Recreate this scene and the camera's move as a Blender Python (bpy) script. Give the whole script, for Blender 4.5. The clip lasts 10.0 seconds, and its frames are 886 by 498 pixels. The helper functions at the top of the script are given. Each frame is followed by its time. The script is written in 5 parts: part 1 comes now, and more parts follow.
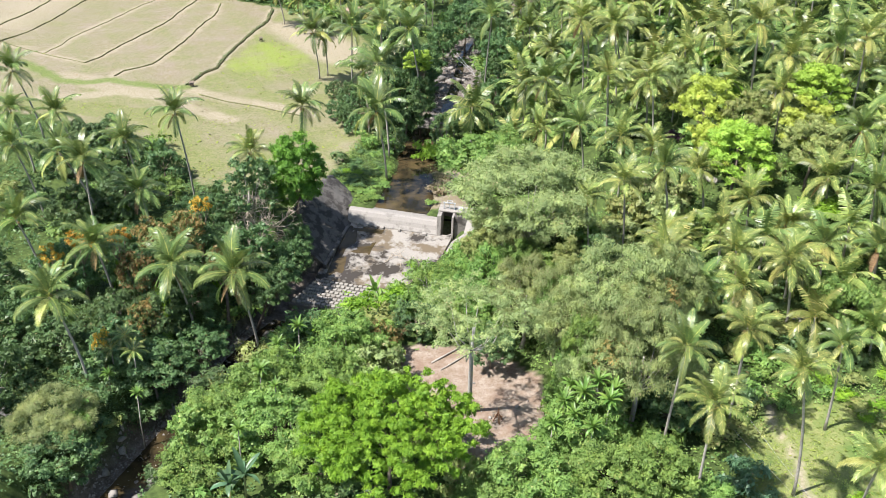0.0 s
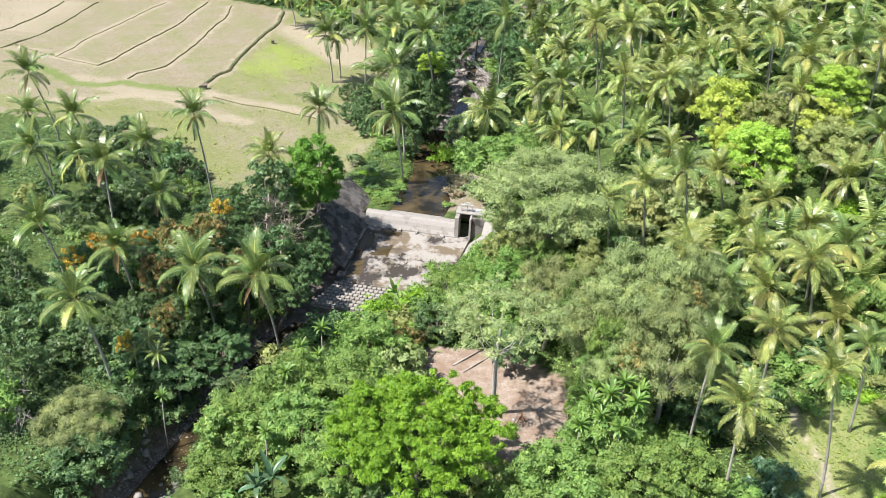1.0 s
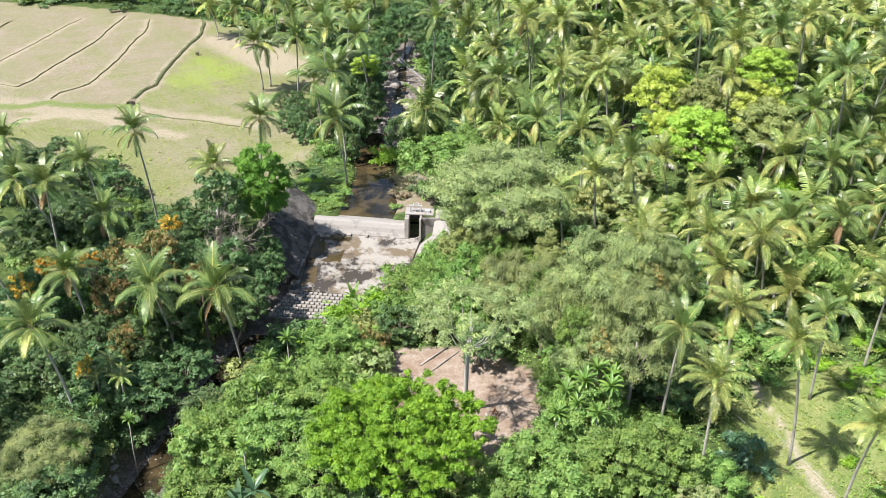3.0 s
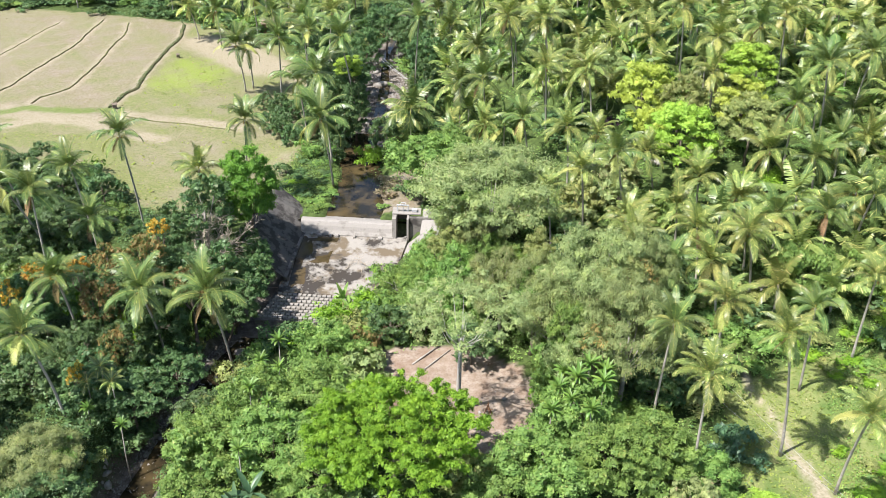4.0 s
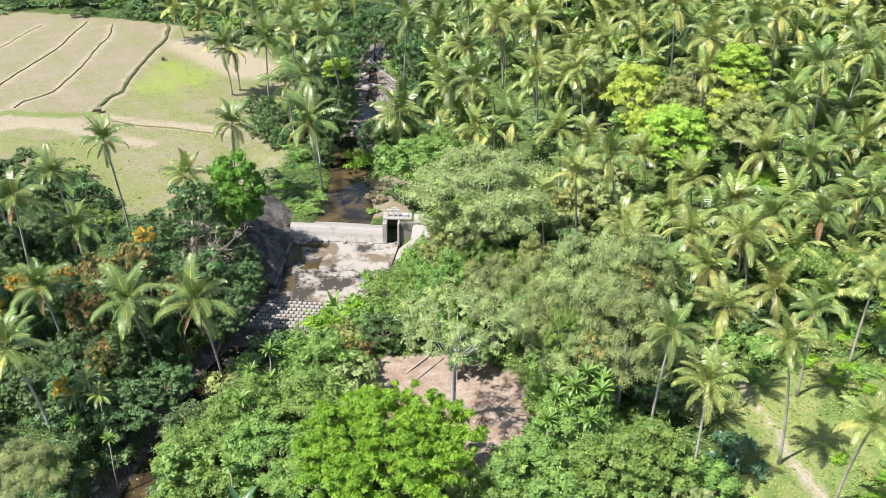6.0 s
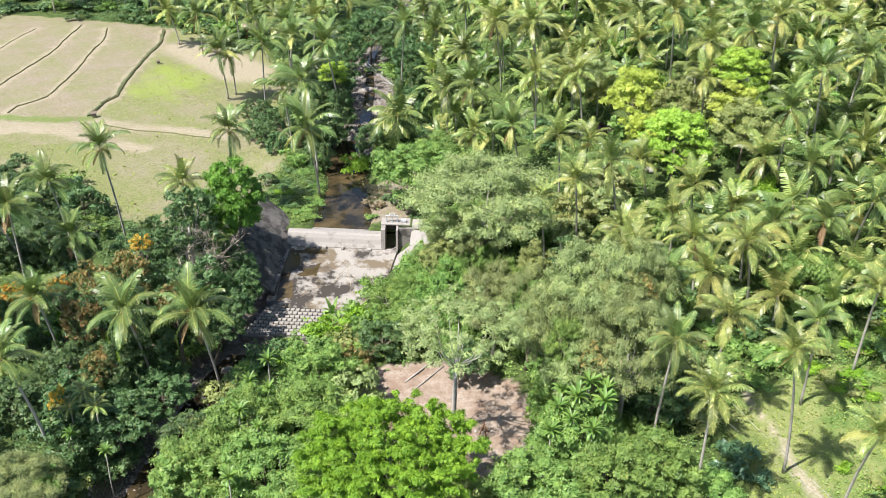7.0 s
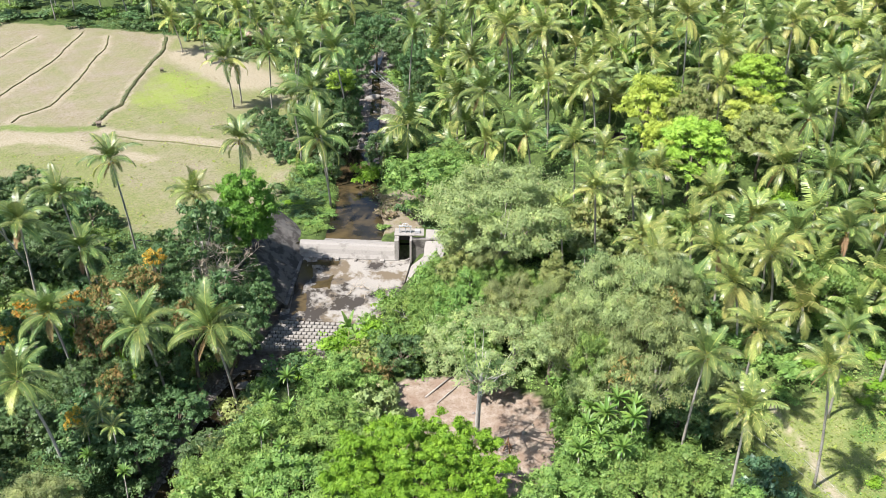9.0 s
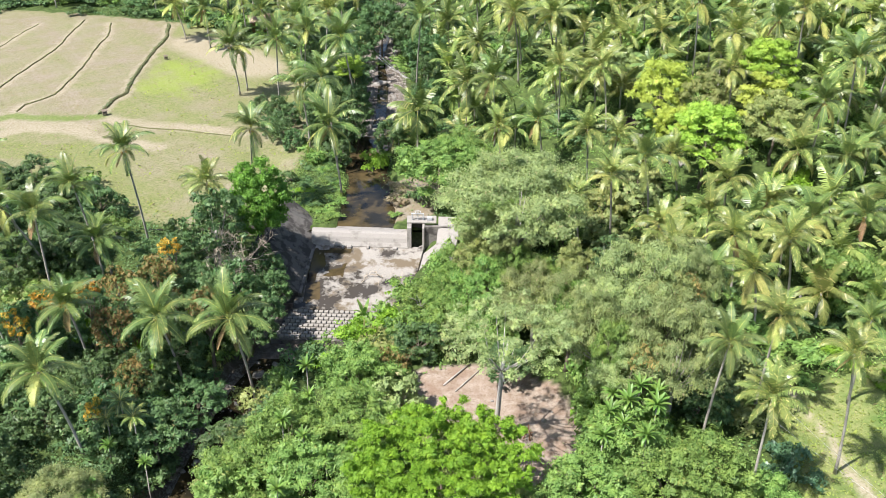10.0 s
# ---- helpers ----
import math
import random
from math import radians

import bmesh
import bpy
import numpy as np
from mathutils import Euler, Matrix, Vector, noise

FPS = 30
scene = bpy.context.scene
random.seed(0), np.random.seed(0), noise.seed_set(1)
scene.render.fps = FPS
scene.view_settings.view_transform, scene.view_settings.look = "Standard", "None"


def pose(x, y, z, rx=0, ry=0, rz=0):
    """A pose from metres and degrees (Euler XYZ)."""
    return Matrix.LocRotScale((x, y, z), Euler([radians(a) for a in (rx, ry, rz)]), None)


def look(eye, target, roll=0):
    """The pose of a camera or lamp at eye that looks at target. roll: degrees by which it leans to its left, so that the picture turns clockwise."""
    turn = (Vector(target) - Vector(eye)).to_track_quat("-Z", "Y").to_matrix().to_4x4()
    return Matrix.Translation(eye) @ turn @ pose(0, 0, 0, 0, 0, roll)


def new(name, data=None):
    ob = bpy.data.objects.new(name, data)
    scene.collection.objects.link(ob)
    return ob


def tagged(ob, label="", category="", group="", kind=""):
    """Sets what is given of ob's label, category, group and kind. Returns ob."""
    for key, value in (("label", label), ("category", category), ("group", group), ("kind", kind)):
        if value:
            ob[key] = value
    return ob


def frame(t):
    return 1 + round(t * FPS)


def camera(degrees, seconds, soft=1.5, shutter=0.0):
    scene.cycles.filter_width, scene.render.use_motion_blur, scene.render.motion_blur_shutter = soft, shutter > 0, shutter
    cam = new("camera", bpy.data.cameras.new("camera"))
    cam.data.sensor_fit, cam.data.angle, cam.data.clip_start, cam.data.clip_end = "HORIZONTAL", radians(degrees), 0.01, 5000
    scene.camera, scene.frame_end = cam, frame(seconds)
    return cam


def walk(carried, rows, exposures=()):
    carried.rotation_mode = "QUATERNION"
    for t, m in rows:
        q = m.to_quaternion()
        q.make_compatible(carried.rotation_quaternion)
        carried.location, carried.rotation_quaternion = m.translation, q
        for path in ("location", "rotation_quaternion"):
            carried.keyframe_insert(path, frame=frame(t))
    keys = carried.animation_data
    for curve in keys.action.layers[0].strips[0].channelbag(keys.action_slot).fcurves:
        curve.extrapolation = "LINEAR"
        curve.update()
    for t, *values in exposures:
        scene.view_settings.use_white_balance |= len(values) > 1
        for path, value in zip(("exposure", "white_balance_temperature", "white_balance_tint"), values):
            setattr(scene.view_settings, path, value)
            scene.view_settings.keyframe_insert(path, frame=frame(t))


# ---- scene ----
cam = camera(50.1, 10.0, soft=0.75)
PATH = [
    (0, (6.668, -0.560, 60.506), (6.340, 1.769, 59.177), 2.9),
    (0.5, (5.504, -0.790, 60.537), (5.176, 1.540, 59.210), 2.9),
    (1, (4.471, -0.965, 60.515), (4.140, 1.364, 59.191), 2.8),
    (1.5, (3.456, -1.191, 60.462), (3.120, 1.138, 59.141), 2.7),
    (2, (2.568, -1.354, 60.298), (2.273, 0.984, 58.980), 2.4),
    (2.5, (1.463, -1.547, 60.265), (1.278, 0.806, 58.953), 1.9),
    (4, (-0.370, -1.875, 60.229), (-0.427, 0.485, 58.917), 1.2),
    (4.5, (-0.559, -1.612, 60.272), (-0.589, 0.747, 58.957), 1.1),
    (5, (-0.724, -1.249, 60.295), (-0.745, 1.110, 58.980), 1.2),
    (5.5, (-0.886, -0.728, 60.288), (-0.909, 1.629, 58.972), 1.2),
    (7, (-1.573, 1.033, 60.395), (-1.578, 3.393, 59.081), 1.2),
    (7.5, (-2.022, 1.561, 60.437), (-2.026, 3.920, 59.125), 1.2),
    (8, (-2.549, 2.095, 60.496), (-2.547, 4.456, 59.185), 1.1),
    (8.5, (-3.320, 2.518, 60.520), (-3.309, 4.879, 59.211), 1.1),
    (9, (-4.242, 2.877, 60.599), (-4.230, 5.239, 59.291), 1),
    (9.5, (-5.269, 3.190, 60.685), (-5.252, 5.553, 59.380), 0.9),
    (10, (-6.477, 3.312, 60.545), (-6.452, 5.654, 59.202), 0.8),
]
walk(cam, [(t, look(eye, target, roll)) for t, eye, target, roll in PATH])

world = bpy.data.worlds.new("sky")
scene.world = world
world.use_nodes = True
wn = world.node_tree
sky = wn.nodes.new("ShaderNodeTexSky")
sky.sky_type = "NISHITA"
sky.sun_disc = False
SUN_TO = Vector((0.50, 0.40, -1.0)).normalized()
sky.sun_elevation = math.asin(-SUN_TO.z)
sky.sun_rotation = math.atan2(-SUN_TO.x, -SUN_TO.y)
wn.links.new(sky.outputs[0], wn.nodes["Background"].inputs[0])
wn.nodes["Background"].inputs[1].default_value = 0.097
sun = new("sun", bpy.data.lights.new("sun", "SUN"))
sun.data.energy, sun.data.angle, sun.data.color = 5.0, radians(0.6), (1.0, 0.955, 0.925)
sun.matrix_world = look((0, 0, 150), Vector((0, 0, 150)) + SUN_TO)
scene.view_settings.exposure = 1.11

# ---------------------------------------------------------------- materials


def shader(name, rough=0.8, spec=0.3):
    m = bpy.data.materials.new(name)
    m.use_nodes = True
    b = m.node_tree.nodes["Principled BSDF"]
    b.inputs["Roughness"].default_value = rough
    b.inputs["Specular IOR Level"].default_value = spec
    return m, m.node_tree, b


def noise_node(nt, scale, detail=5, rough=0.6, world_space=True):
    n = nt.nodes.new("ShaderNodeTexNoise")
    n.inputs["Scale"].default_value, n.inputs["Detail"].default_value, n.inputs["Roughness"].default_value = scale, detail, rough
    if world_space:
        g = nt.nodes.new("ShaderNodeNewGeometry")
        nt.links.new(g.outputs["Position"], n.inputs["Vector"])
    return n.outputs["Fac"]


def ramp(nt, fac, lo, hi):
    r = nt.nodes.new("ShaderNodeMapRange")
    r.inputs["From Min"].default_value, r.inputs["From Max"].default_value = lo, hi
    nt.links.new(fac, r.inputs["Value"])
    return r.outputs["Result"]


def mix(nt, fac, a, b, mode="MIX"):
    n = nt.nodes.new("ShaderNodeMix")
    n.data_type, n.blend_type = "RGBA", mode
    for value, socket in ((fac, n.inputs[0]), (a, n.inputs[6]), (b, n.inputs[7])):
        if isinstance(value, (int, float)):
            socket.default_value = value
        elif isinstance(value, tuple):
            socket.default_value = (*value, 1)
        else:
            nt.links.new(value, socket)
    return n.outputs[2]


def bump(nt, bsdf, fac, strength, distance):
    n = nt.nodes.new("ShaderNodeBump")
    n.inputs["Strength"].default_value, n.inputs["Distance"].default_value = strength, distance
    nt.links.new(fac, n.inputs["Height"])
    nt.links.new(n.outputs[0], bsdf.inputs["Normal"])


def surface(name, a, b, c=None, scale=1.2, fine=14, rough=0.85, depth=0.03, spec=0.25):
    """Two colours in large blotches, a third in fine grain, with relief."""
    m, nt, p = shader(name, rough, spec)
    col = mix(nt, ramp(nt, noise_node(nt, scale), 0.35, 0.65), a, b)
    grain = noise_node(nt, fine, 6)
    if c:
        col = mix(nt, ramp(nt, grain, 0.5, 0.75), col, c)
    nt.links.new(col, p.inputs["Base Color"])
    bump(nt, p, grain, 0.5, depth)
    return m


def leaf(name, dark, light, old=None, thin=0.4, rough=0.5, old_share=0.06, spec=0.35, swing=1.0):
    """Leaf tissue: shade varies from leaf to leaf and from plant to plant; light passes through."""
    m, nt, p = shader(name, rough, spec)
    geo = nt.nodes.new("ShaderNodeNewGeometry")
    info = nt.nodes.new("ShaderNodeObjectInfo")
    blend = nt.nodes.new("ShaderNodeMix")
    blend.inputs[0].default_value = 0.55
    nt.links.new(geo.outputs["Random Per Island"], blend.inputs[2])
    nt.links.new(ramp(nt, noise_node(nt, 1.7, 2), 0.36, 0.64), blend.inputs[3])
    col = mix(nt, blend.outputs[0], dark, light)
    pale = tuple(min(0.75, v * k) for v, k in zip(light, (1.16, 1.12, 1.0)))
    col = mix(nt, ramp(nt, noise_node(nt, 0.8, 3), 0.48, 0.68), col, pale)
    col = mix(nt, ramp(nt, noise_node(nt, 0.28, 2), 0.52, 0.72), col, tuple(0.45 * v + 0.55 * w for v, w in zip(dark, light)))
    if old:
        pick = nt.nodes.new("ShaderNodeMath")
        pick.operation = "FRACT"
        mul = nt.nodes.new("ShaderNodeMath")
        mul.operation = "MULTIPLY"
        mul.inputs[1].default_value = 37.7
        nt.links.new(geo.outputs["Random Per Island"], mul.inputs[0])
        nt.links.new(mul.outputs[0], pick.inputs[0])
        col = mix(nt, ramp(nt, pick.outputs[0], 1 - old_share, 1 - old_share + 0.02), col, old)
    hue = nt.nodes.new("ShaderNodeHueSaturation")
    nt.links.new(ramp(nt, info.outputs["Random"], -1.0, 2.0), hue.inputs["Hue"])
    hue.inputs["Hue"].default_value = 0.5
    shift = nt.nodes.new("ShaderNodeMapRange")
    shift.inputs["To Min"].default_value, shift.inputs["To Max"].default_value = 0.5 - 0.02 * swing, 0.5 + 0.016 * swing
    nt.links.new(info.outputs["Random"], shift.inputs["Value"])
    nt.links.new(shift.outputs[0], hue.inputs["Hue"])
    value = nt.nodes.new("ShaderNodeMapRange")
    value.inputs["To Min"].default_value, value.inputs["To Max"].default_value = 1 - 0.2 * swing, 1 + 0.2 * swing
    nt.links.new(info.outputs["Random"], value.inputs["Value"])
    nt.links.new(value.outputs[0], hue.inputs["Value"])
    nt.links.new(col, hue.inputs["Color"])
    nt.links.new(hue.outputs[0], p.inputs["Base Color"])
    tr = nt.nodes.new("ShaderNodeBsdfTranslucent")
    nt.links.new(mix(nt, 1.0, hue.outputs[0], (1.14, 1.19, 0.8), "MULTIPLY"), tr.inputs[0])
    both = nt.nodes.new("ShaderNodeMixShader")
    both.inputs[0].default_value = 0.85 * thin
    nt.links.new(p.outputs[0], both.inputs[1])
    nt.links.new(tr.outputs[0], both.inputs[2])
    nt.links.new(both.outputs[0], nt.nodes["Material Output"].inputs["Surface"])
    return m


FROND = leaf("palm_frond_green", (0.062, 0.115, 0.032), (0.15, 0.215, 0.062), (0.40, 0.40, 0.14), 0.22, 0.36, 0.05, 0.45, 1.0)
# Lighter, yellower copy of the frond green, with sunlight put into its colour.
FROND_SUNLIT = leaf("palm_frond_sunlit", (0.10, 0.148, 0.038), (0.225, 0.28, 0.078), (0.50, 0.48, 0.17), 0.25, 0.36, 0.08, 0.45, 1.0)
FROND_YELLOW = leaf("palm_frond_yellowing", (0.25, 0.28, 0.07), (0.43, 0.43, 0.14), None, 0.3, 0.42, 0.0, 0.3)
FROND_DRY = leaf("palm_frond_dry", (0.16, 0.10, 0.045), (0.30, 0.20, 0.10), None, 0.2, 0.8)
LEAF_GREY = leaf("leaf_grey_green", (0.145, 0.20, 0.082), (0.315, 0.378, 0.155), (0.36, 0.31, 0.17), 0.3, 0.55, 0.04, 0.22, 0.8)
LEAF_MID = leaf("leaf_mid_green", (0.068, 0.15, 0.034), (0.23, 0.355, 0.094), (0.30, 0.35, 0.10), 0.32, 0.5, 0.04, 0.25, 0.6)
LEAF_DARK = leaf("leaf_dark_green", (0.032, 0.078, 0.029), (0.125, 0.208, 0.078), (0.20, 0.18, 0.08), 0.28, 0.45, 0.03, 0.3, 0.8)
LEAF_BRIGHT = leaf("leaf_bright_green", (0.085, 0.20, 0.018), (0.235, 0.39, 0.042), None, 0.36, 0.5, 0.0, 0.25, 0.2)
LEAF_ROUND = leaf("leaf_fresh_green", (0.055, 0.155, 0.022), (0.165, 0.34, 0.05), None, 0.32, 0.5, 0.0, 0.3, 0.2)
LEAF_LIME = leaf("leaf_lime", (0.20, 0.34, 0.045), (0.36, 0.51, 0.085), None, 0.36, 0.5, 0.0, 0.3, 0.4)
LEAF_YELLOW = leaf("leaf_yellow_green", (0.30, 0.385, 0.06), (0.46, 0.53, 0.11), None, 0.33, 0.5, 0.0, 0.3, 0.3)
LEAF_OLIVE = leaf("leaf_olive", (0.16, 0.21, 0.065), (0.30, 0.335, 0.12), (0.36, 0.31, 0.14), 0.3, 0.5, 0.05, 0.3, 0.5)
LEAF_ORANGE = leaf("leaf_orange", (0.40, 0.17, 0.03), (0.52, 0.32, 0.05), (0.12, 0.17, 0.04), 0.35, 0.6, 0.35)
LEAF_RUST = leaf("leaf_rust", (0.17, 0.14, 0.05), (0.30, 0.20, 0.075), (0.12, 0.17, 0.05), 0.3, 0.6, 0.4)
LEAF_PURPLE = leaf("leaf_purple", (0.03, 0.018, 0.025), (0.07, 0.035, 0.05), None, 0.2, 0.4)
LEAF_BLUE = leaf("leaf_blue_green", (0.04, 0.10, 0.05), (0.10, 0.17, 0.085), None, 0.25, 0.35)
GRASS = leaf("grass_blade", (0.155, 0.205, 0.045), (0.24, 0.28, 0.075), (0.27, 0.25, 0.12), 0.35, 0.7, 0.1, 0.1)
STRAW = leaf("straw_blade", (0.2, 0.17, 0.108), (0.32, 0.275, 0.19), (0.2, 0.2, 0.085), 0.35, 0.85, 0.12, 0.1)
BARK_PALE = surface("bark_pale", (0.38, 0.35, 0.31), (0.26, 0.24, 0.21), (0.14, 0.125, 0.11), 1.5, 9, 0.9, 0.03)
BARK_WHITE = surface("bark_whitish", (0.52, 0.49, 0.45), (0.42, 0.39, 0.35), (0.26, 0.235, 0.21), 1.5, 9, 0.9, 0.03)
BANK_EARTH = surface("bank_earth", (0.085, 0.095, 0.04), (0.13, 0.115, 0.06), (0.06, 0.06, 0.03), 0.8, 7, 0.95, 0.05)
BARK_PALM = surface("bark_palm", (0.42, 0.385, 0.34), (0.33, 0.295, 0.255), (0.13, 0.115, 0.10), 0.8, 6, 0.9, 0.03)
BARK_DARK = surface("bark_dark", (0.13, 0.10, 0.075), (0.19, 0.155, 0.12), (0.06, 0.05, 0.04), 1.5, 9, 0.9, 0.03)
TWIG = surface("twig_dry", (0.46, 0.40, 0.32), (0.36, 0.30, 0.235), None, 2, 12, 0.9, 0.01)
NUT = surface("coconut_husk", (0.24, 0.20, 0.05), (0.30, 0.19, 0.07), None, 3, 20, 0.6, 0.01)
STONE = surface("river_stone", (0.20, 0.185, 0.165), (0.32, 0.30, 0.27), (0.10, 0.09, 0.08), 0.8, 8, 0.85, 0.02)
RUST = surface("rusty_timber", (0.20, 0.10, 0.055), (0.28, 0.16, 0.09), None, 3, 20, 0.9, 0.01)
STEEL = surface("painted_steel", (0.42, 0.44, 0.45), (0.34, 0.35, 0.36), (0.22, 0.16, 0.12), 3, 18, 0.5, 0.005)
SHEET = surface("rusty_roof_sheet", (0.33, 0.20, 0.15), (0.40, 0.30, 0.25), (0.22, 0.13, 0.10), 1.5, 10, 0.7, 0.01)
DARK_IRON = surface("dark_iron", (0.06, 0.055, 0.05), (0.10, 0.085, 0.07), None, 3, 18, 0.6, 0.005)


def concrete(name, base, stain, wet, stain_at, wet_at, scale):
    """Cast concrete with dark algae streaks and wet patches that shine."""
    m, nt, p = shader(name, 0.85, 0.3)
    fine = noise_node(nt, 9, 7, 0.65)
    col = mix(nt, ramp(nt, fine, 0.35, 0.75), base, tuple(v * 0.72 for v in base))
    s = ramp(nt, noise_node(nt, scale, 6, 0.62), stain_at, stain_at + 0.09)
    col = mix(nt, s, col, stain)
    w = ramp(nt, noise_node(nt, scale * 0.6, 7, 0.66), wet_at, wet_at + 0.07)
    col = mix(nt, w, col, wet)
    nt.links.new(col, p.inputs["Base Color"])
    r = nt.nodes.new("ShaderNodeMapRange")
    r.inputs["To Min"].default_value, r.inputs["To Max"].default_value = 0.85, 0.16
    nt.links.new(w, r.inputs["Value"])
    nt.links.new(r.outputs[0], p.inputs["Roughness"])
    bump(nt, p, fine, 0.4, 0.02)
    return m


CONCRETE = concrete("concrete_weir", (0.29, 0.27, 0.245), (0.19, 0.175, 0.155), (0.16, 0.145, 0.13), 0.55, 0.72, 0.9)
CONCRETE_APRON = concrete("concrete_apron", (0.285, 0.265, 0.235), (0.125, 0.098, 0.065), (0.05, 0.043, 0.036), 0.49, 0.505, 0.42)
CONCRETE_BLOCK = concrete("concrete_block", (0.28, 0.26, 0.23), (0.20, 0.18, 0.155), (0.10, 0.09, 0.08), 0.53, 0.62, 0.6)
CONCRETE_DARK = concrete("concrete_mossy", (0.17, 0.158, 0.14), (0.055, 0.05, 0.045), (0.10, 0.075, 0.055), 0.47, 0.64, 0.55)
# Weathered and mossy; base also darkened for tree shade missing on the slope.
CONCRETE_LINING = concrete("concrete_weathered_shaded", (0.115, 0.108, 0.10), (0.045, 0.041, 0.038), (0.12, 0.10, 0.08), 0.47, 0.62, 0.8)

WATER, wnt, wp = shader("stream_water", 0.08, 0.25)
wcol = mix(wnt, ramp(wnt, noise_node(wnt, 0.25, 4), 0.4, 0.62), (0.016, 0.014, 0.009), (0.075, 0.055, 0.026))
wnt.links.new(wcol, wp.inputs["Base Color"])
bump(wnt, wp, noise_node(wnt, 3.0, 3), 0.12, 0.03)


def zone(nt, name):
    n = nt.nodes.new("ShaderNodeAttribute")
    n.attribute_name = name
    return n.outputs["Fac"]


GROUND, gnt, gp = shader("ground_earth", 0.95, 0.15)
g1, g2, g3 = noise_node(gnt, 0.12, 6, 0.6), noise_node(gnt, 1.1, 6, 0.65), noise_node(gnt, 8.0, 5, 0.7)
col = mix(gnt, ramp(gnt, g2, 0.38, 0.62), (0.035, 0.055, 0.016), (0.075, 0.11, 0.03))
col = mix(gnt, ramp(gnt, g3, 0.6, 0.8), col, (0.10, 0.08, 0.045))
lawn = mix(gnt, ramp(gnt, g2, 0.35, 0.65), (0.15, 0.185, 0.06), (0.225, 0.225, 0.095))
lawn = mix(gnt, ramp(gnt, g3, 0.45, 0.8), lawn, (0.12, 0.165, 0.04))
g4 = noise_node(gnt, 0.33, 5, 0.6)
lawn = mix(gnt, ramp(gnt, g4, 0.44, 0.64), lawn, (0.085, 0.135, 0.035))
lawn = mix(gnt, ramp(gnt, noise_node(gnt, 3.2, 5, 0.75), 0.5, 0.68), lawn, (0.10, 0.145, 0.035))
g5 = noise_node(gnt, 3.2, 5, 0.75)
meadow = mix(gnt, ramp(gnt, g2, 0.35, 0.65), (0.14, 0.165, 0.055), (0.20, 0.198, 0.09))
meadow = mix(gnt, ramp(gnt, g5, 0.46, 0.64), meadow, (0.085, 0.11, 0.03))
meadow = mix(gnt, ramp(gnt, g3, 0.54, 0.72), meadow, (0.235, 0.23, 0.115))
col = mix(gnt, zone(gnt, "lawn"), col, lawn)
col = mix(gnt, zone(gnt, "meadow"), col, meadow)
dry = mix(gnt, ramp(gnt, g1, 0.40, 0.62), (0.222, 0.186, 0.142), (0.19, 0.166, 0.106))
dry = mix(gnt, ramp(gnt, g4, 0.46, 0.66), dry, (0.185, 0.165, 0.092))
dry = mix(gnt, ramp(gnt, g2, 0.45, 0.75), dry, (0.268, 0.228, 0.182))
dry = mix(gnt, ramp(gnt, g5, 0.48, 0.62), dry, (0.125, 0.11, 0.058))
dry = mix(gnt, ramp(gnt, g3, 0.52, 0.70), dry, (0.31, 0.272, 0.218))
col = mix(gnt, zone(gnt, "field"), col, dry)
col = mix(gnt, zone(gnt, "trod"), col, mix(gnt, ramp(gnt, g5, 0.42, 0.62), (0.33, 0.285, 0.215), (0.21, 0.185, 0.115)))
col = mix(gnt, zone(gnt, "belt"), col, mix(gnt, ramp(gnt, g5, 0.42, 0.62), (0.135, 0.185, 0.045), (0.07, 0.10, 0.025)))
lush = mix(gnt, ramp(gnt, g3, 0.35, 0.7), (0.17, 0.235, 0.03), (0.22, 0.28, 0.05))
col = mix(gnt, zone(gnt, "lush"), col, lush)
soil = mix(gnt, ramp(gnt, g2, 0.38, 0.64), (0.31, 0.262, 0.215), (0.225, 0.17, 0.125))
soil = mix(gnt, ramp(gnt, g4, 0.48, 0.66), soil, (0.205, 0.145, 0.107))
soil = mix(gnt, ramp(gnt, g5, 0.52, 0.72), soil, (0.12, 0.08, 0.055))
soil = mix(gnt, ramp(gnt, g3, 0.5, 0.8), soil, (0.13, 0.085, 0.055))
col = mix(gnt, zone(gnt, "soil"), col, soil)
bed = mix(gnt, ramp(gnt, g2, 0.4, 0.62), (0.10, 0.082, 0.066), (0.20, 0.17, 0.145))
bed = mix(gnt, ramp(gnt, g3, 0.45, 0.7), bed, (0.06, 0.05, 0.04))
col = mix(gnt, zone(gnt, "bed"), col, bed)
gnt.links.new(col, gp.inputs["Base Color"])
bump(gnt, gp, g3, 0.6, 0.08)

# ---------------------------------------------------------------- helpers


def mesh(name, verts, faces, material):
    me = bpy.data.meshes.new(name)
    me.from_pydata([tuple(v) for v in verts], [], [tuple(int(i) for i in f) for f in faces])
    me.materials.append(material)
    me.update()
    return me


def quads(name, v, material):
    """A mesh of loose four-sided leaves: v is an array (n, 4, 3)."""
    n = len(v)
    me = bpy.data.meshes.new(name)
    me.vertices.add(4 * n)
    me.vertices.foreach_set("co", np.asarray(v, dtype=np.float32).ravel())
    me.loops.add(4 * n)
    me.loops.foreach_set("vertex_index", np.arange(4 * n, dtype=np.int32))
    me.polygons.add(n)
    me.polygons.foreach_set("loop_start", np.arange(0, 4 * n, 4, dtype=np.int32))
    me.materials.append(material)
    me.update(calc_edges=True)
    return me


def part(name, data, parent=None, m=None, label=""):
    """Links a mesh as one object under its thing."""
    ob = new(name, data)
    if parent:
        ob.parent = parent
    if m is not None:
        ob.matrix_basis = m
    if label:
        ob["label"] = label
    return ob


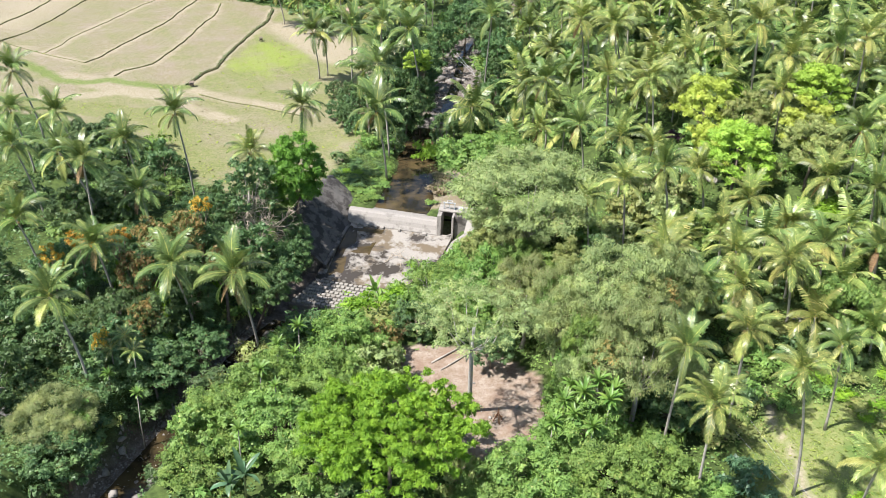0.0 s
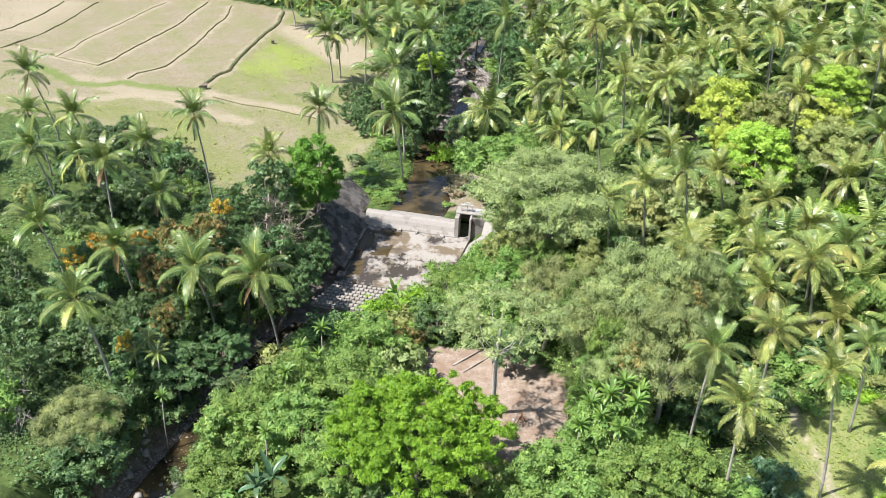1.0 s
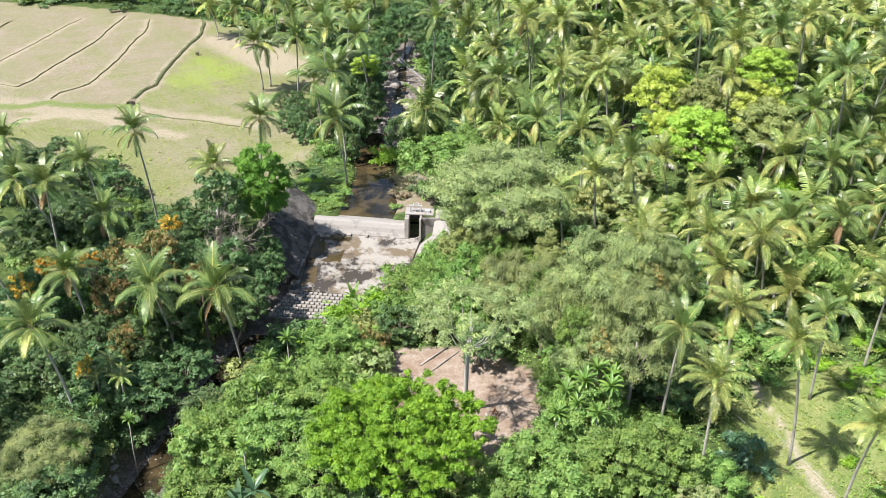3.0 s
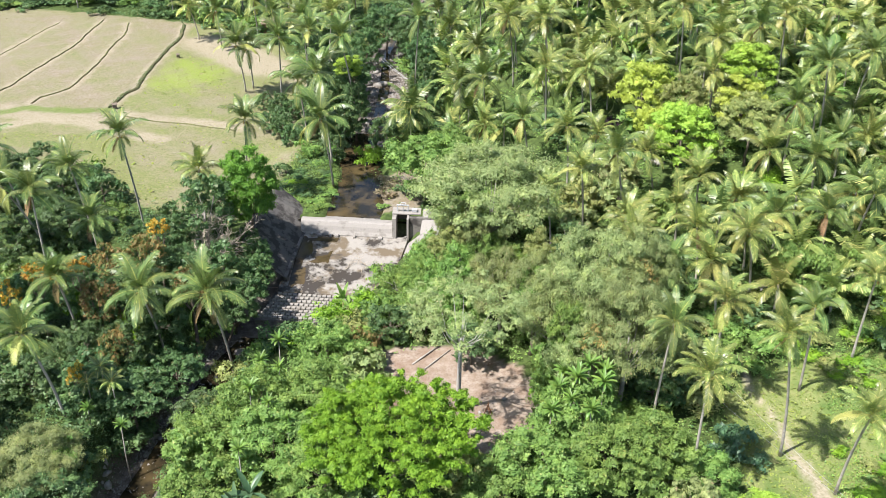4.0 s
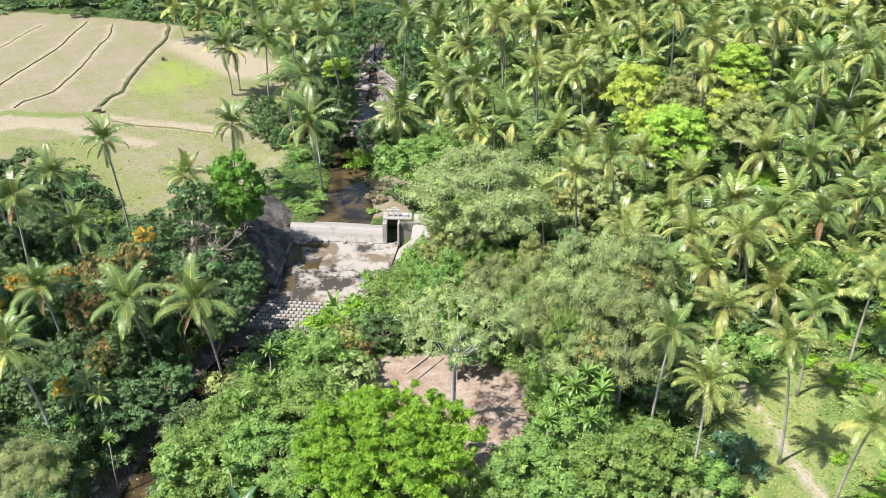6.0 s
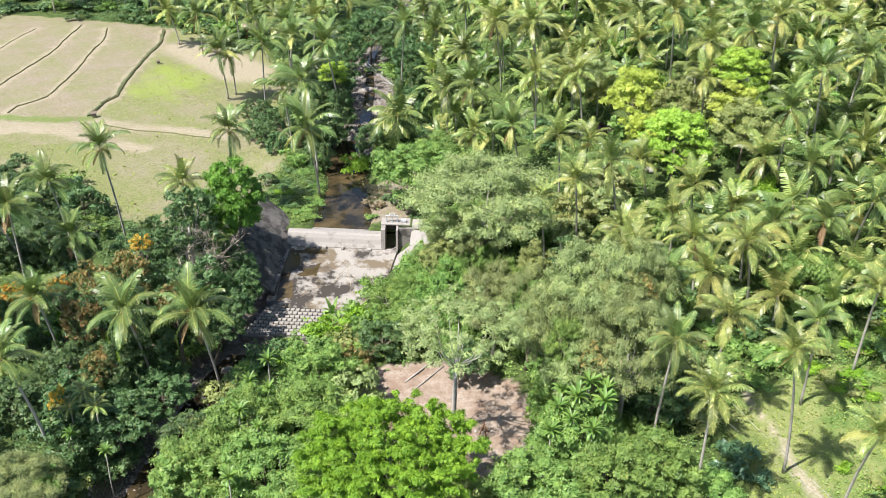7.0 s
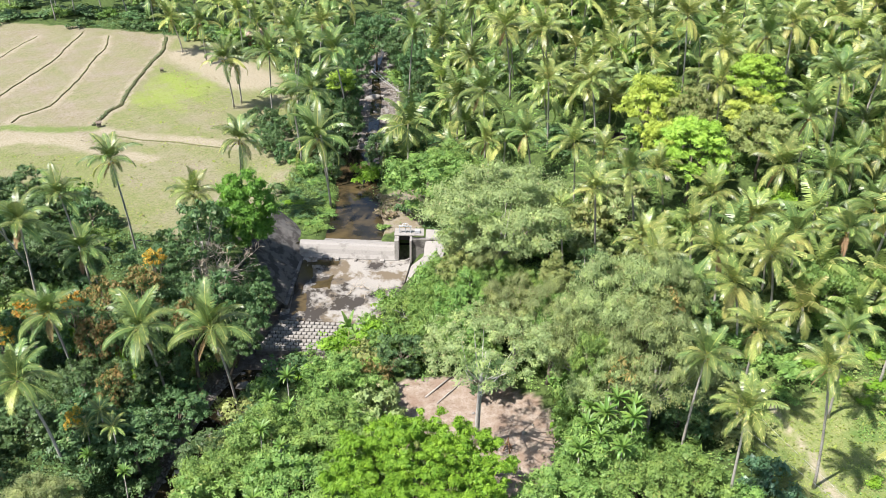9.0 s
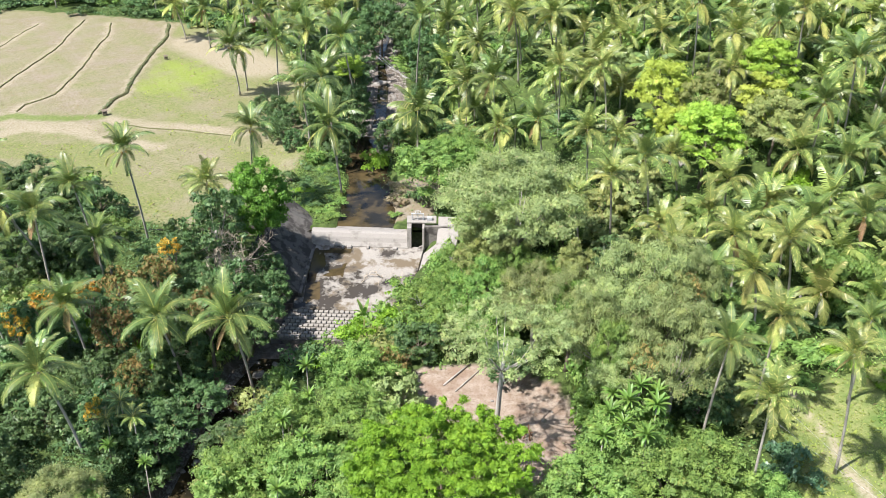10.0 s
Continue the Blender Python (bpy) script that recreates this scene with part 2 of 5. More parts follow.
def bm_part(name, bm, material, parent=None, m=None, label=""):
    me = bpy.data.meshes.new(name)
    bmesh.ops.recalc_face_normals(bm, faces=bm.faces)
    bm.to_mesh(me)
    bm.free()
    me.materials.append(material)
    return part(name, me, parent, m, label)


def smooth(ob):
    for f in ob.data.polygons:
        f.use_smooth = True
    return ob


def tube(points, radii, sides=7):
    """Vertices and faces of a tapered tube along points."""
    pts = [Vector(p) for p in points]
    v, f = [], []
    for i, p in enumerate(pts):
        d = (pts[min(i + 1, len(pts) - 1)] - pts[max(i - 1, 0)]).normalized()
        a = d.orthogonal().normalized() if abs(d.z) < 0.9 else (Vector((1, 0, 0)) - d * d.x).normalized()
        b = d.cross(a)
        for k in range(sides):
            t = 2 * math.pi * k / sides
            v.append(p + (a * math.cos(t) + b * math.sin(t)) * radii[i])
    for i in range(len(pts) - 1):
        for k in range(sides):
            k2 = (k + 1) % sides
            f.append((i * sides + k, i * sides + k2, (i + 1) * sides + k2, (i + 1) * sides + k))
    f.append(tuple(range(sides))[::-1])
    f.append(tuple(range(len(v) - sides, len(v))))
    return v, f


def tubes(name, lines, material):
    v, f = [], []
    for pts, radii, sides in lines:
        a, b = tube(pts, radii, sides)
        f += [tuple(i + len(v) for i in q) for q in b]
        v += a
    me = mesh(name, v, f, material)
    for p in me.polygons:
        p.use_smooth = True
    return me


def box_bm(x0, x1, y0, y1, z0, z1, bevel=0.03):
    bm = bmesh.new()
    bmesh.ops.create_cube(bm, size=1)
    bmesh.ops.transform(bm, matrix=Matrix.LocRotScale(((x0 + x1) / 2, (y0 + y1) / 2, (z0 + z1) / 2), None, (x1 - x0, y1 - y0, z1 - z0)), verts=bm.verts)
    if bevel:
        bmesh.ops.bevel(bm, geom=bm.edges[:], offset=bevel, segments=1, affect="EDGES")
    return bm


def hull_bm(points, bevel=0.04):
    bm = bmesh.new()
    for p in points:
        bm.verts.new(p)
    bmesh.ops.convex_hull(bm, input=bm.verts)
    if bevel:
        bmesh.ops.dissolve_limit(bm, angle_limit=0.02, verts=bm.verts, edges=bm.edges)
        bmesh.ops.bevel(bm, geom=bm.edges[:], offset=bevel, segments=1, affect="EDGES")
    return bm


# ---------------------------------------------------------------- the lie of the land
S = 1.35  # metres to a unit of the plan

RIVER = [(-30, 25, -4.6, 2.4), (-23.6, 44, -4.1, 2.0), (-22.2, 52, -3.7, 1.7), (-21.2, 58, -3.4, 1.7), (-19.6, 63.5, -3.2, 2.2), (-16.6, 68.5, -2.8, 3.4),
         (-14.2, 73, -2.5, 4.4), (-12.2, 81, -2.2, 5.4), (-12.0, 83.5, -2.0, 5.2), (-11.4, 85, -0.5, 1.8), (-12.0, 91, -0.4, 0.8), (-12.6, 97.5, -0.3, 0.6),
         (-12.9, 105.5, -0.1, 0.9), (-11.6, 113, 0.15, 2.4), (-11.8, 123, 0.3, 2.4), (-12.8, 136, 0.5, 1.6), (-12, 150, 0.7, 1.6), (-6, 178, 1.2, 2.0), (0, 230, 2.0, 2.0)]


def river(x, y):
    """Distance from the stream's edge and level of its bed, in plan units."""
    best = np.full(np.shape(x), 1e9)
    bed_z = np.zeros(np.shape(x))
    for (x0, y0, z0, w0), (x1, y1, z1, w1) in zip(RIVER, RIVER[1:]):
        dx, dy = x1 - x0, y1 - y0
        t = np.clip(((x - x0) * dx + (y - y0) * dy) / (dx * dx + dy * dy), 0, 1)
        d = np.hypot(x - x0 - t * dx, y - y0 - t * dy) - (w0 + (w1 - w0) * t)
        near = d < best
        best = np.where(near, d, best)
        bed_z = np.where(near, z0 + (z1 - z0) * t, bed_z)
    return best, bed_z


def step(a, lo, hi):
    t = np.clip((a - lo) / (hi - lo), 0, 1)
    return t * t * (3 - 2 * t)


def wobble(x, y, f, seed):
    """Cheap smooth unevenness."""
    return (np.sin(x * f + seed) * np.cos(y * f * 1.13 + seed * 2.1) + 0.6 * np.sin(x * f * 2.3 + y * f * 1.7 + seed * 3) + 0.4 * np.cos(y * f * 3.1 - x * f * 2.7 + seed)) / 2


def land(x, y):
    """Height of the ground at a place of the plan, all in plan units."""
    x, y = np.asarray(x, float), np.asarray(y, float)
    far = np.minimum(y, 135)
    hill = 0.22 * np.clip(x - 3, 0, 60) * step(y, 44, 74) + 0.10 * np.clip(far - 60, 0, 80) * step(x, -6, 12)
    hill = hill + 0.5 * step(-x, 20, 30) * step(75 - y, 0, 20)
    z = hill + 0.22 * wobble(x, y, 0.22, 1.3) + 0.10 * wobble(x, y, 0.7, 4.1)
    flat = step(-x, 24, 30) * step(y, 82, 92)
    z = z * (1 - flat) + flat * 0.05 * wobble(x, y, 0.3, 2.0)
    z = z + 0.9 * step(-x, 13, 16) * step(x, -24, -19) * step(y, 84, 90) * step(110 - y, 0, 10)
    z = z + 0.8 * step(x, -10.5, -7.5) * step(-x, 0, 4) * step(y, 85, 90) * step(114 - y, 0, 8)
    d, b = river(x, y)
    d = d + 0.35 * wobble(x, y, 1.1, 7.7)
    k = step(d, 0.0, 2.4)
    low = b * (1 - k) + z * k + (1 - k) * 0.08 * wobble(x, y, 2.1, 3.3)
    shelf = step(np.abs(x + 11.6), 1.9, 2.9) * step(y, 83.3, 84.1) * step(98 - y, 0, 5) * step(10 - np.abs(x + 11.6), 0, 3)
    return low * (1 - shelf) + np.maximum(low, 0.55 + 0.25 * wobble(x, y, 0.9, 6.0)) * shelf


def inside(x, y, poly):
    hit = np.zeros(np.shape(x), bool)
    n = len(poly)
    for i in range(n):
        (x0, y0), (x1, y1) = poly[i], poly[(i + 1) % n]
        hit ^= ((y0 > y) != (y1 > y)) & (x < (x1 - x0) * (y - y0) / (y1 - y0 + 1e-9) + x0)
    return hit


FIELD = [(-120, 97), (-60, 99), (-46, 96), (-36, 88), (-31, 84), (-24, 85.5), (-20.8, 89.5), (-19.4, 97), (-18.8, 105), (-18.8, 115), (-21.5, 124), (-25.5, 132), (-29.5, 142), (-38, 149), (-48, 154), (-66, 158), (-130, 165)]
LUSH = [(-46, 122), (-38, 119), (-33.5, 123), (-36, 132), (-42, 136), (-45, 130)]
GREENISH = [(-120, 99), (-70, 101), (-47, 100), (-36, 88), (-30, 86), (-36, 92), (-44, 104.5), (-120, 105)]
BANK = [(-9.6, 85.5), (-5.2, 85.6), (-4.0, 91), (-6.5, 96), (-8.6, 94), (-9.6, 90)]
SOIL = [(-8.6, 60.8), (-5, 62.2), (0, 62.6), (4.4, 60), (6.4, 55.5), (4.8, 51.5), (2.6, 47.5), (0.5, 46), (-2, 50), (-7.5, 56)]
LAWN = [(19.3, 55.5), (23, 58), (30, 59.5), (46, 58), (46, 36), (20.5, 36), (19.2, 47)]
TRACK = [(20.6, 60, 0.05), (22.0, 55.2, 0.08), (23.1, 51.6, 0.15), (23.6, 48.8, 0.4), (24.4, 45.6, 0.55), (26, 38, 0.55)]


def along(x, y, line):
    best = np.full(np.shape(x), 1e9)
    for (x0, y0, w0), (x1, y1, w1) in zip(line, line[1:]):
        dx, dy = x1 - x0, y1 - y0
        t = np.clip(((x - x0) * dx + (y - y0) * dy) / (dx * dx + dy * dy), 0, 1)
        best = np.minimum(best, np.hypot(x - x0 - t * dx, y - y0 - t * dy) - (w0 + (w1 - w0) * t))
    return best


# low banks between the fields, in metres
BUNDS = [[(-64.2, 205), (-62.5, 195), (-62.5, 184.5), (-62.8, 175.3), (-62.3, 169.2), (-61.3, 163.6), (-62.6, 159.8), (-63.2, 153.3)],
         [(-77.1, 205.7), (-74.7, 196.7), (-74.4, 184.8), (-73.4, 169.4), (-73.6, 162.6), (-77.2, 157.4), (-77.7, 154.3)],
         [(-83.3, 207.6), (-82.5, 190.5), (-83.7, 176.5), (-85.0, 163.3), (-86.1, 159.4)],
         [(-92.1, 204.6), (-94.2, 188), (-95.6, 173.5), (-95.2, 168.2), (-96.1, 162.3)],
         [(-106.2, 199.8), (-105.9, 185.5), (-105.5, 173.6), (-107.5, 166.6), (-110, 160)],
         [(-113.5, 198), (-113.1, 186.7), (-113.5, 176.4), (-116, 168)],
         [(-107.9, 167.2), (-101.2, 164), (-96.1, 162.3), (-85.9, 159.5)],
         [(-59.5, 149.6), (-53.6, 147.8), (-46.1, 146.6), (-38.9, 144.6)]]
BELT = [(-97, 157), (-85.2, 149.6), (-80.9, 149.7), (-77.3, 152.6), (-73.8, 151.6), (-67.9, 151.5), (-62.9, 152.6)]
PATHS = [[(-84, 141), (-76.1, 144.7), (-73.5, 147.2), (-65.5, 146.6), (-59, 143.4), (-50, 140)], [(-62, 151.6), (-53.6, 149.0), (-46.1, 147.9), (-38, 146)]]


def ground_at(x, y):
    """Metres: the ground's height at a place in metres."""
    return float(land(x / S, y / S)) * S


core_x, core_y = np.arange(-72, 56.01, 0.5), np.arange(36, 172.01, 0.5)
out = np.array([4, 12, 30, 80, 200, 600, 1600])
gx = np.concatenate([core_x[0] - out[::-1], core_x, core_x[-1] + out])
gy = np.concatenate([core_y[0] - out[::-1], core_y, core_y[-1] + out])
X, Y = np.meshgrid(gx, gy)
Z = land(X, Y)
nx, ny = len(gx), len(gy)
idx = np.arange(nx * ny).reshape(ny, nx)
ground_faces = np.stack([idx[:-1, :-1], idx[:-1, 1:], idx[1:, 1:], idx[1:, :-1]], -1).reshape(-1, 4)
ground_mesh = mesh("ground", np.stack([X * S, Y * S, Z * S], -1).reshape(-1, 3), ground_faces, GROUND)
for p in ground_mesh.polygons:
    p.use_smooth = True
jx, jy = X + 0.5 * wobble(X, Y, 0.9, 5.0), Y + 0.5 * wobble(X, Y, 0.9, 9.0)
in_field, in_lawn = inside(jx, jy, FIELD).astype(float), inside(jx, jy, LAWN).astype(float)
green = inside(jx, jy, GREENISH).astype(float)
rd, _ = river(X, Y)
mx, my = X * S + 0.5 * wobble(X, Y, 1.7, 3.0), Y * S + 0.5 * wobble(X, Y, 1.9, 8.0)
east = step(mx, -62.8, -61.4) * step(my, 147.0, 149.5)
south = (1 - step(my, 146.0, 152.0)) * step(mx, -84, -78)
patchy = wobble(X, Y, 0.33, 3) + 0.5 * wobble(X, Y, 1.1, 6)
olive = np.clip(np.maximum(np.maximum(east * (0.70 + 0.45 * patchy), south * (0.62 + 0.5 * patchy)), 0.26 + 0.4 * patchy), 0.0, 0.95)
belt = 0.85 * (1 - step(along(mx, my, [(x, y, 0.7) for x, y in BELT]), 0, 1.0))
edge = np.minimum.reduce([along(mx, my, [(x, y, 0.55) for x, y in line]) for line in BUNDS[:7]])
trod = 0.75 * (1 - step(np.minimum.reduce([along(mx, my, [(x, y, 0.8) for x, y in line]) for line in PATHS]), 0, 1.4)) * np.clip(0.9 + 0.5 * patchy, 0, 1)
trod = np.maximum(trod, 0.7 * (1 - step(edge, 0.0, 0.8)))
trod = np.maximum(trod, 0.75 * (1 - step(along(mx, my, [(-57, 193, 2.5), (-50, 188, 4.0), (-41, 178, 3.5)]), 0, 3.5)))
trod = np.maximum(trod, 0.6 * (1 - step(along(mx, my, [(-86, 152, 1.5), (-76, 150, 2.5), (-64, 147, 1.8)]), 0, 1.5)))
masks = {
    "field": in_field * (1 - 0.8 * green) * (1 - olive * (1 - 0.8 * trod)),
    "lawn": in_lawn * 0.95,
    "meadow": in_field,
    "belt": belt,
    "trod": np.maximum(trod * in_field, 0.9 * (1 - step(along(jx, jy, TRACK), 0, 0.3))),
    "lush": 0.6 * np.clip(1.1 - ((X + 40) / 6.2) ** 2 - ((Y - 127.5) / 8.0) ** 2 + 0.7 * wobble(X, Y, 0.6, 2), 0, 1) * inside(X, Y, [(-44.6, 136), (-45.4, 117), (-30, 115), (-30, 136)]),
    "soil": np.maximum(0.7 * inside(jx, jy, BANK), inside(jx, jy, SOIL).astype(float)),
    "bed": (1 - step(rd + 0.3 * wobble(X, Y, 1.3, 2), 0.2, 1.4)) * (1 - step(np.abs(X + 11.6), 1.9, 2.6) * step(Y, 83.2, 83.9) * step(98 - Y, 0, 5)),
}
for key, arr in masks.items():
    at = ground_mesh.attributes.new(key, "FLOAT", "POINT")
    at.data.foreach_set("value", np.clip(arr, 0, 1).astype(np.float32).ravel())
ground = tagged(new("ground", ground_mesh), "earth, grass and stubble fields cut by a stony stream bed", "ground", kind="structure")

rng = np.random.default_rng(11)

# ---------------------------------------------------------------- weir, walls and sluice (plan numbers times S)


def pv(x, y, z):
    return Vector((x * S, y * S, z * S))


weir = tagged(new("weir"), "low pale concrete weir across the stream with a smooth crest", "weir")
bm = bmesh.new()
section = [(84.6, -1.9), (84.6, 0.2), (83.5, 0.48), (83.1, 0.52), (82.85, 0.44), (82.62, 0.1), (82.45, -0.3), (82.2, -0.64), (82.2, -1.9)]
ring0 = [bm.verts.new(pv(-16.7, y + 0.25, z)) for y, z in section]
ring1 = [bm.verts.new(pv(-7.3, y - 0.25, z)) for y, z in section]
for i in range(len(section)):
    k = (i + 1) % len(section)
    bm.faces.new((ring0[i], ring0[k], ring1[k], ring1[i]))
bm.faces.new(ring0)
bm.faces.new(ring1[::-1])
bm_part("body", bm, CONCRETE, weir)
stub_bm = box_bm(-0.17, 0.17, -0.3, 0.25, -0.35, 0.22, 0.05)
stub_me = bpy.data.meshes.new("baffle_block")
stub_bm.to_mesh(stub_me)
stub_bm.free()
stub_me.materials.append(CONCRETE)
for i, bx in enumerate((-15.5, -14.7, -13.6, -13.0, -11.2, -8.6)):
    part("baffle_block", stub_me, weir, Matrix.LocRotScale(pv(bx, 82.25 - 0.055 * (bx + 15.6), -0.66), Euler((0, 0, 0.12 * math.sin(3 * i))), (1.0 + 0.7 * (i % 2), 1.0, 0.75 + 0.2 * math.cos(2 * i))))

apron = tagged(new("apron"), "stained concrete apron below the weir with wet dark patches", "apron", kind="structure")
bm_part("slab", hull_bm([pv(-17.2, 82.6, -0.7), pv(-5.8, 82.2, -0.7), pv(-17.2, 82.6, -2.2), pv(-5.8, 82.2, -2.2), pv(-17.4, 73.2, -1.95), pv(-7.2, 72.8, -1.95), pv(-17.4, 73.2, -2.9), pv(-7.2, 72.8, -2.9)], 0.03), CONCRETE_APRON, apron)

# sloped bank lining beside the weir, with a kerb at its foot
lining = tagged(new("bank_lining"), "dark mossy sloping concrete bank lining beside the weir, tree shade in its colour", "retaining wall", kind="structure")
bm = bmesh.new()
rows_l = [(74.8, -17.0, -1.35, -20.6, 1.7), (78.0, -16.75, -1.1, -20.8, 2.2), (81.0, -16.55, -0.75, -20.6, 2.35), (83.3, -16.4, -0.55, -20.2, 2.4), (84.4, -16.3, 0.3, -19.9, 2.4), (86.0, -16.9, 0.45, -19.6, 2.35), (87.0, -17.5, 0.6, -19.4, 2.2)]
grid_l = []
for y, x0, z0, x1, z1 in rows_l:
    line = [bm.verts.new(pv(x0 + (x1 - x0) * t, y, z0 + (z1 - z0) * t)) for t in (0, 0.25, 0.5, 0.75, 1)]
    line.append(bm.verts.new(pv(x1 - 0.35, y, z1)))
    line.append(bm.verts.new(pv(x1 - 0.35, y, z1 - 4.2)))
    line.append(bm.verts.new(pv(x0, y, -2.6)))
    grid_l.append(line)
for a, c in zip(grid_l, grid_l[1:]):
    for k in range(8):
        bm.faces.new((a[k], a[(k + 1) % 8], c[(k + 1) % 8], c[k]))
bm.faces.new(grid_l[0])
bm.faces.new(grid_l[-1][::-1])
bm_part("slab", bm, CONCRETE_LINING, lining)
bm_part("kerb", hull_bm([pv(-17.05, 74.7, -1.25), pv(-16.75, 74.7, -1.3), pv(-17.05, 74.7, -2.5), pv(-16.75, 74.7, -2.5),
                          pv(-16.5, 83.0, -0.52), pv(-16.22, 83.0, -0.6), pv(-16.5, 83.0, -2.5), pv(-16.22, 83.0, -2.5)], 0.03), CONCRETE_DARK, lining, label="dark worn kerb")
lining2 = tagged(new("bank_lining"), "pale sloping concrete bank lining, partly overgrown", "retaining wall", kind="structure")
bm_part("slab", hull_bm([pv(-6.6, 75.2, -1.6), pv(-6.0, 81.6, -1.2), pv(-3.4, 75.2, 1.2), pv(-2.2, 82.0, 2.0), pv(-6.6, 75.2, -3), pv(-6.0, 81.6, -3), pv(-3.4, 75.2, 0.0), pv(-2.2, 82.0, 0.8)], 0.05), CONCRETE, lining2)

sluice = tagged(new("sluice_gate"), "concrete sluice house with a dark gate bay and hoist gear", "sluice gate")
bm_part("pier", hull_bm([pv(-7.42, 82.0, -1.9), pv(-7.0, 82.0, -1.9), pv(-7.42, 82.0, 1.5), pv(-7.0, 82.0, 1.5), pv(-7.42, 84.4, -1.9), pv(-7.0, 84.4, -1.9), pv(-7.42, 84.4, 1.5), pv(-7.0, 84.4, 1.5)], 0.03), CONCRETE, sluice)
bm_part("pier", box_bm(-5.95 * S, -5.75 * S, 81.95 * S, 84.3 * S, -1.9 * S, 1.5 * S, 0.03), CONCRETE, sluice)
bm_part("deck", box_bm(-7.46 * S, -4.6 * S, 82.9 * S, 84.3 * S, 1.52 * S, 1.66 * S, 0.03), CONCRETE, sluice)
bm_part("gate_leaf", box_bm(-7.0 * S, -5.95 * S, 84.0 * S, 84.1 * S, -1.4 * S, 1.5 * S, 0.01), DARK_IRON, sluice, label="dark iron gate leaf")
bm_part("brace", hull_bm([pv(-7.0, 82.1, -1.1), pv(-6.98, 82.1, -0.98), pv(-5.9, 82.1, -0.55), pv(-5.92, 82.1, -0.45), pv(-7.0, 82.2, -1.1), pv(-6.98, 82.2, -0.98), pv(-5.9, 82.2, -0.55), pv(-5.92, 82.2, -0.45)], 0), CONCRETE, sluice)
bm_part("side_wall", box_bm(-5.75 * S, -3.2 * S, 82.3 * S, 82.7 * S, -1.5 * S, 1.5 * S, 0.03), CONCRETE_DARK, sluice)
hoist = bm_part("hoist", box_bm(-7.05 * S, -5.8 * S, 83.28 * S, 83.44 * S, 2.3 * S, 2.4 * S, 0.01), STEEL, sluice)
for hx in (-6.95, -5.9):
    bm_part("hoist_post", box_bm((hx - 0.05) * S, (hx + 0.05) * S, 83.3 * S, 83.42 * S, 1.66 * S, 2.3 * S, 0.01), STEEL, hoist)
wheel_bm = bmesh.new()
for k in range(16):
    a = 2 * math.pi * k / 16
    for rr, zz in ((0.34, 0.0), (0.40, 0.0), (0.40, 0.06), (0.34, 0.06)):
        wheel_bm.verts.new((rr * math.cos(a), rr * math.sin(a), zz))
wheel_bm.verts.ensure_lookup_table()
for k in range(16):
    for j in range(4):
        wheel_bm.faces.new([wheel_bm.verts[i] for i in (k * 4 + j, k * 4 + (j + 1) % 4, ((k + 1) % 16) * 4 + (j + 1) % 4, ((k + 1) % 16) * 4 + j)])
bm_part("hand_wheel", wheel_bm, STEEL, hoist, Matrix.Translation(pv(-6.4, 83.36, 2.5)), "grey hoist wheel")
bm_part("hoist_box", box_bm(-5.5 * S, -5.0 * S, 83.2 * S, 83.6 * S, 1.66 * S, 1.95 * S, 0.02), STEEL, sluice)
bm_part("spindle", box_bm(-6.44 * S, -6.36 * S, 83.32 * S, 83.4 * S, 1.65 * S, 2.65 * S, 0.01), STEEL, hoist)

wing = tagged(new("wing_wall"), "pale concrete wing wall sloping down from the sluice deck", "retaining wall", kind="structure")
bm_part("slab", hull_bm([pv(-4.4, 82.5, 1.5), pv(-1.2, 83.6, 1.9), pv(-4.4, 84.4, 1.52), pv(-4.6, 81.4, 0.2), pv(-2.4, 81.0, 0.6), pv(-3.5, 82.4, 0.2), pv(-1.2, 83.6, 0.6), pv(-3.5, 84.6, 0.2), pv(-4.6, 81.4, -1.5), pv(-2.4, 81.0, -1.0)], 0.04), CONCRETE, wing)

# rows of concrete blocks below the apron
bed_blocks = tagged(new("block_ramp"), "ramp of square concrete blocks set in rows across the stream", "block ramp", kind="structure")
bm_part("footing", hull_bm([pv(-17.6, 73.4, -2.12), pv(-7.4, 73.0, -2.12), pv(-18.7, 69.0, -2.33), pv(-8.6, 68.6, -2.33), pv(-17.6, 73.4, -3), pv(-7.4, 73.0, -3), pv(-18.7, 69.0, -3.2), pv(-8.6, 68.6, -3.2)], 0.02), CONCRETE_DARK, bed_blocks)
block_me = []
for k in range(3):
    bm = box_bm(-0.235, 0.235, -0.26, 0.26, -0.25, 0.12, 0.025)
    for v in bm.verts:
        v.co += Vector(rng.normal(0, 0.012, 3))
    me = bpy.data.meshes.new("block")
    bm.to_mesh(me)
    bm.free()
    me.materials.append(CONCRETE_BLOCK)
    block_me.append(me)
for row in range(8):
    for c in range(21):
        f = row / 7
        x, y, z = -17.1 + 0.46 * c - 1.2 * f, 72.9 - 0.02 * c - 3.5 * f, -2.03 - 0.2 * f
        part("block", block_me[(row * 5 + c * 3) % 3], bed_blocks, Matrix.LocRotScale(pv(x, y, z + rng.normal(0, 0.015)), Euler((rng.normal(0, 0.03), rng.normal(0, 0.03), rng.normal(0, 0.04))), None))


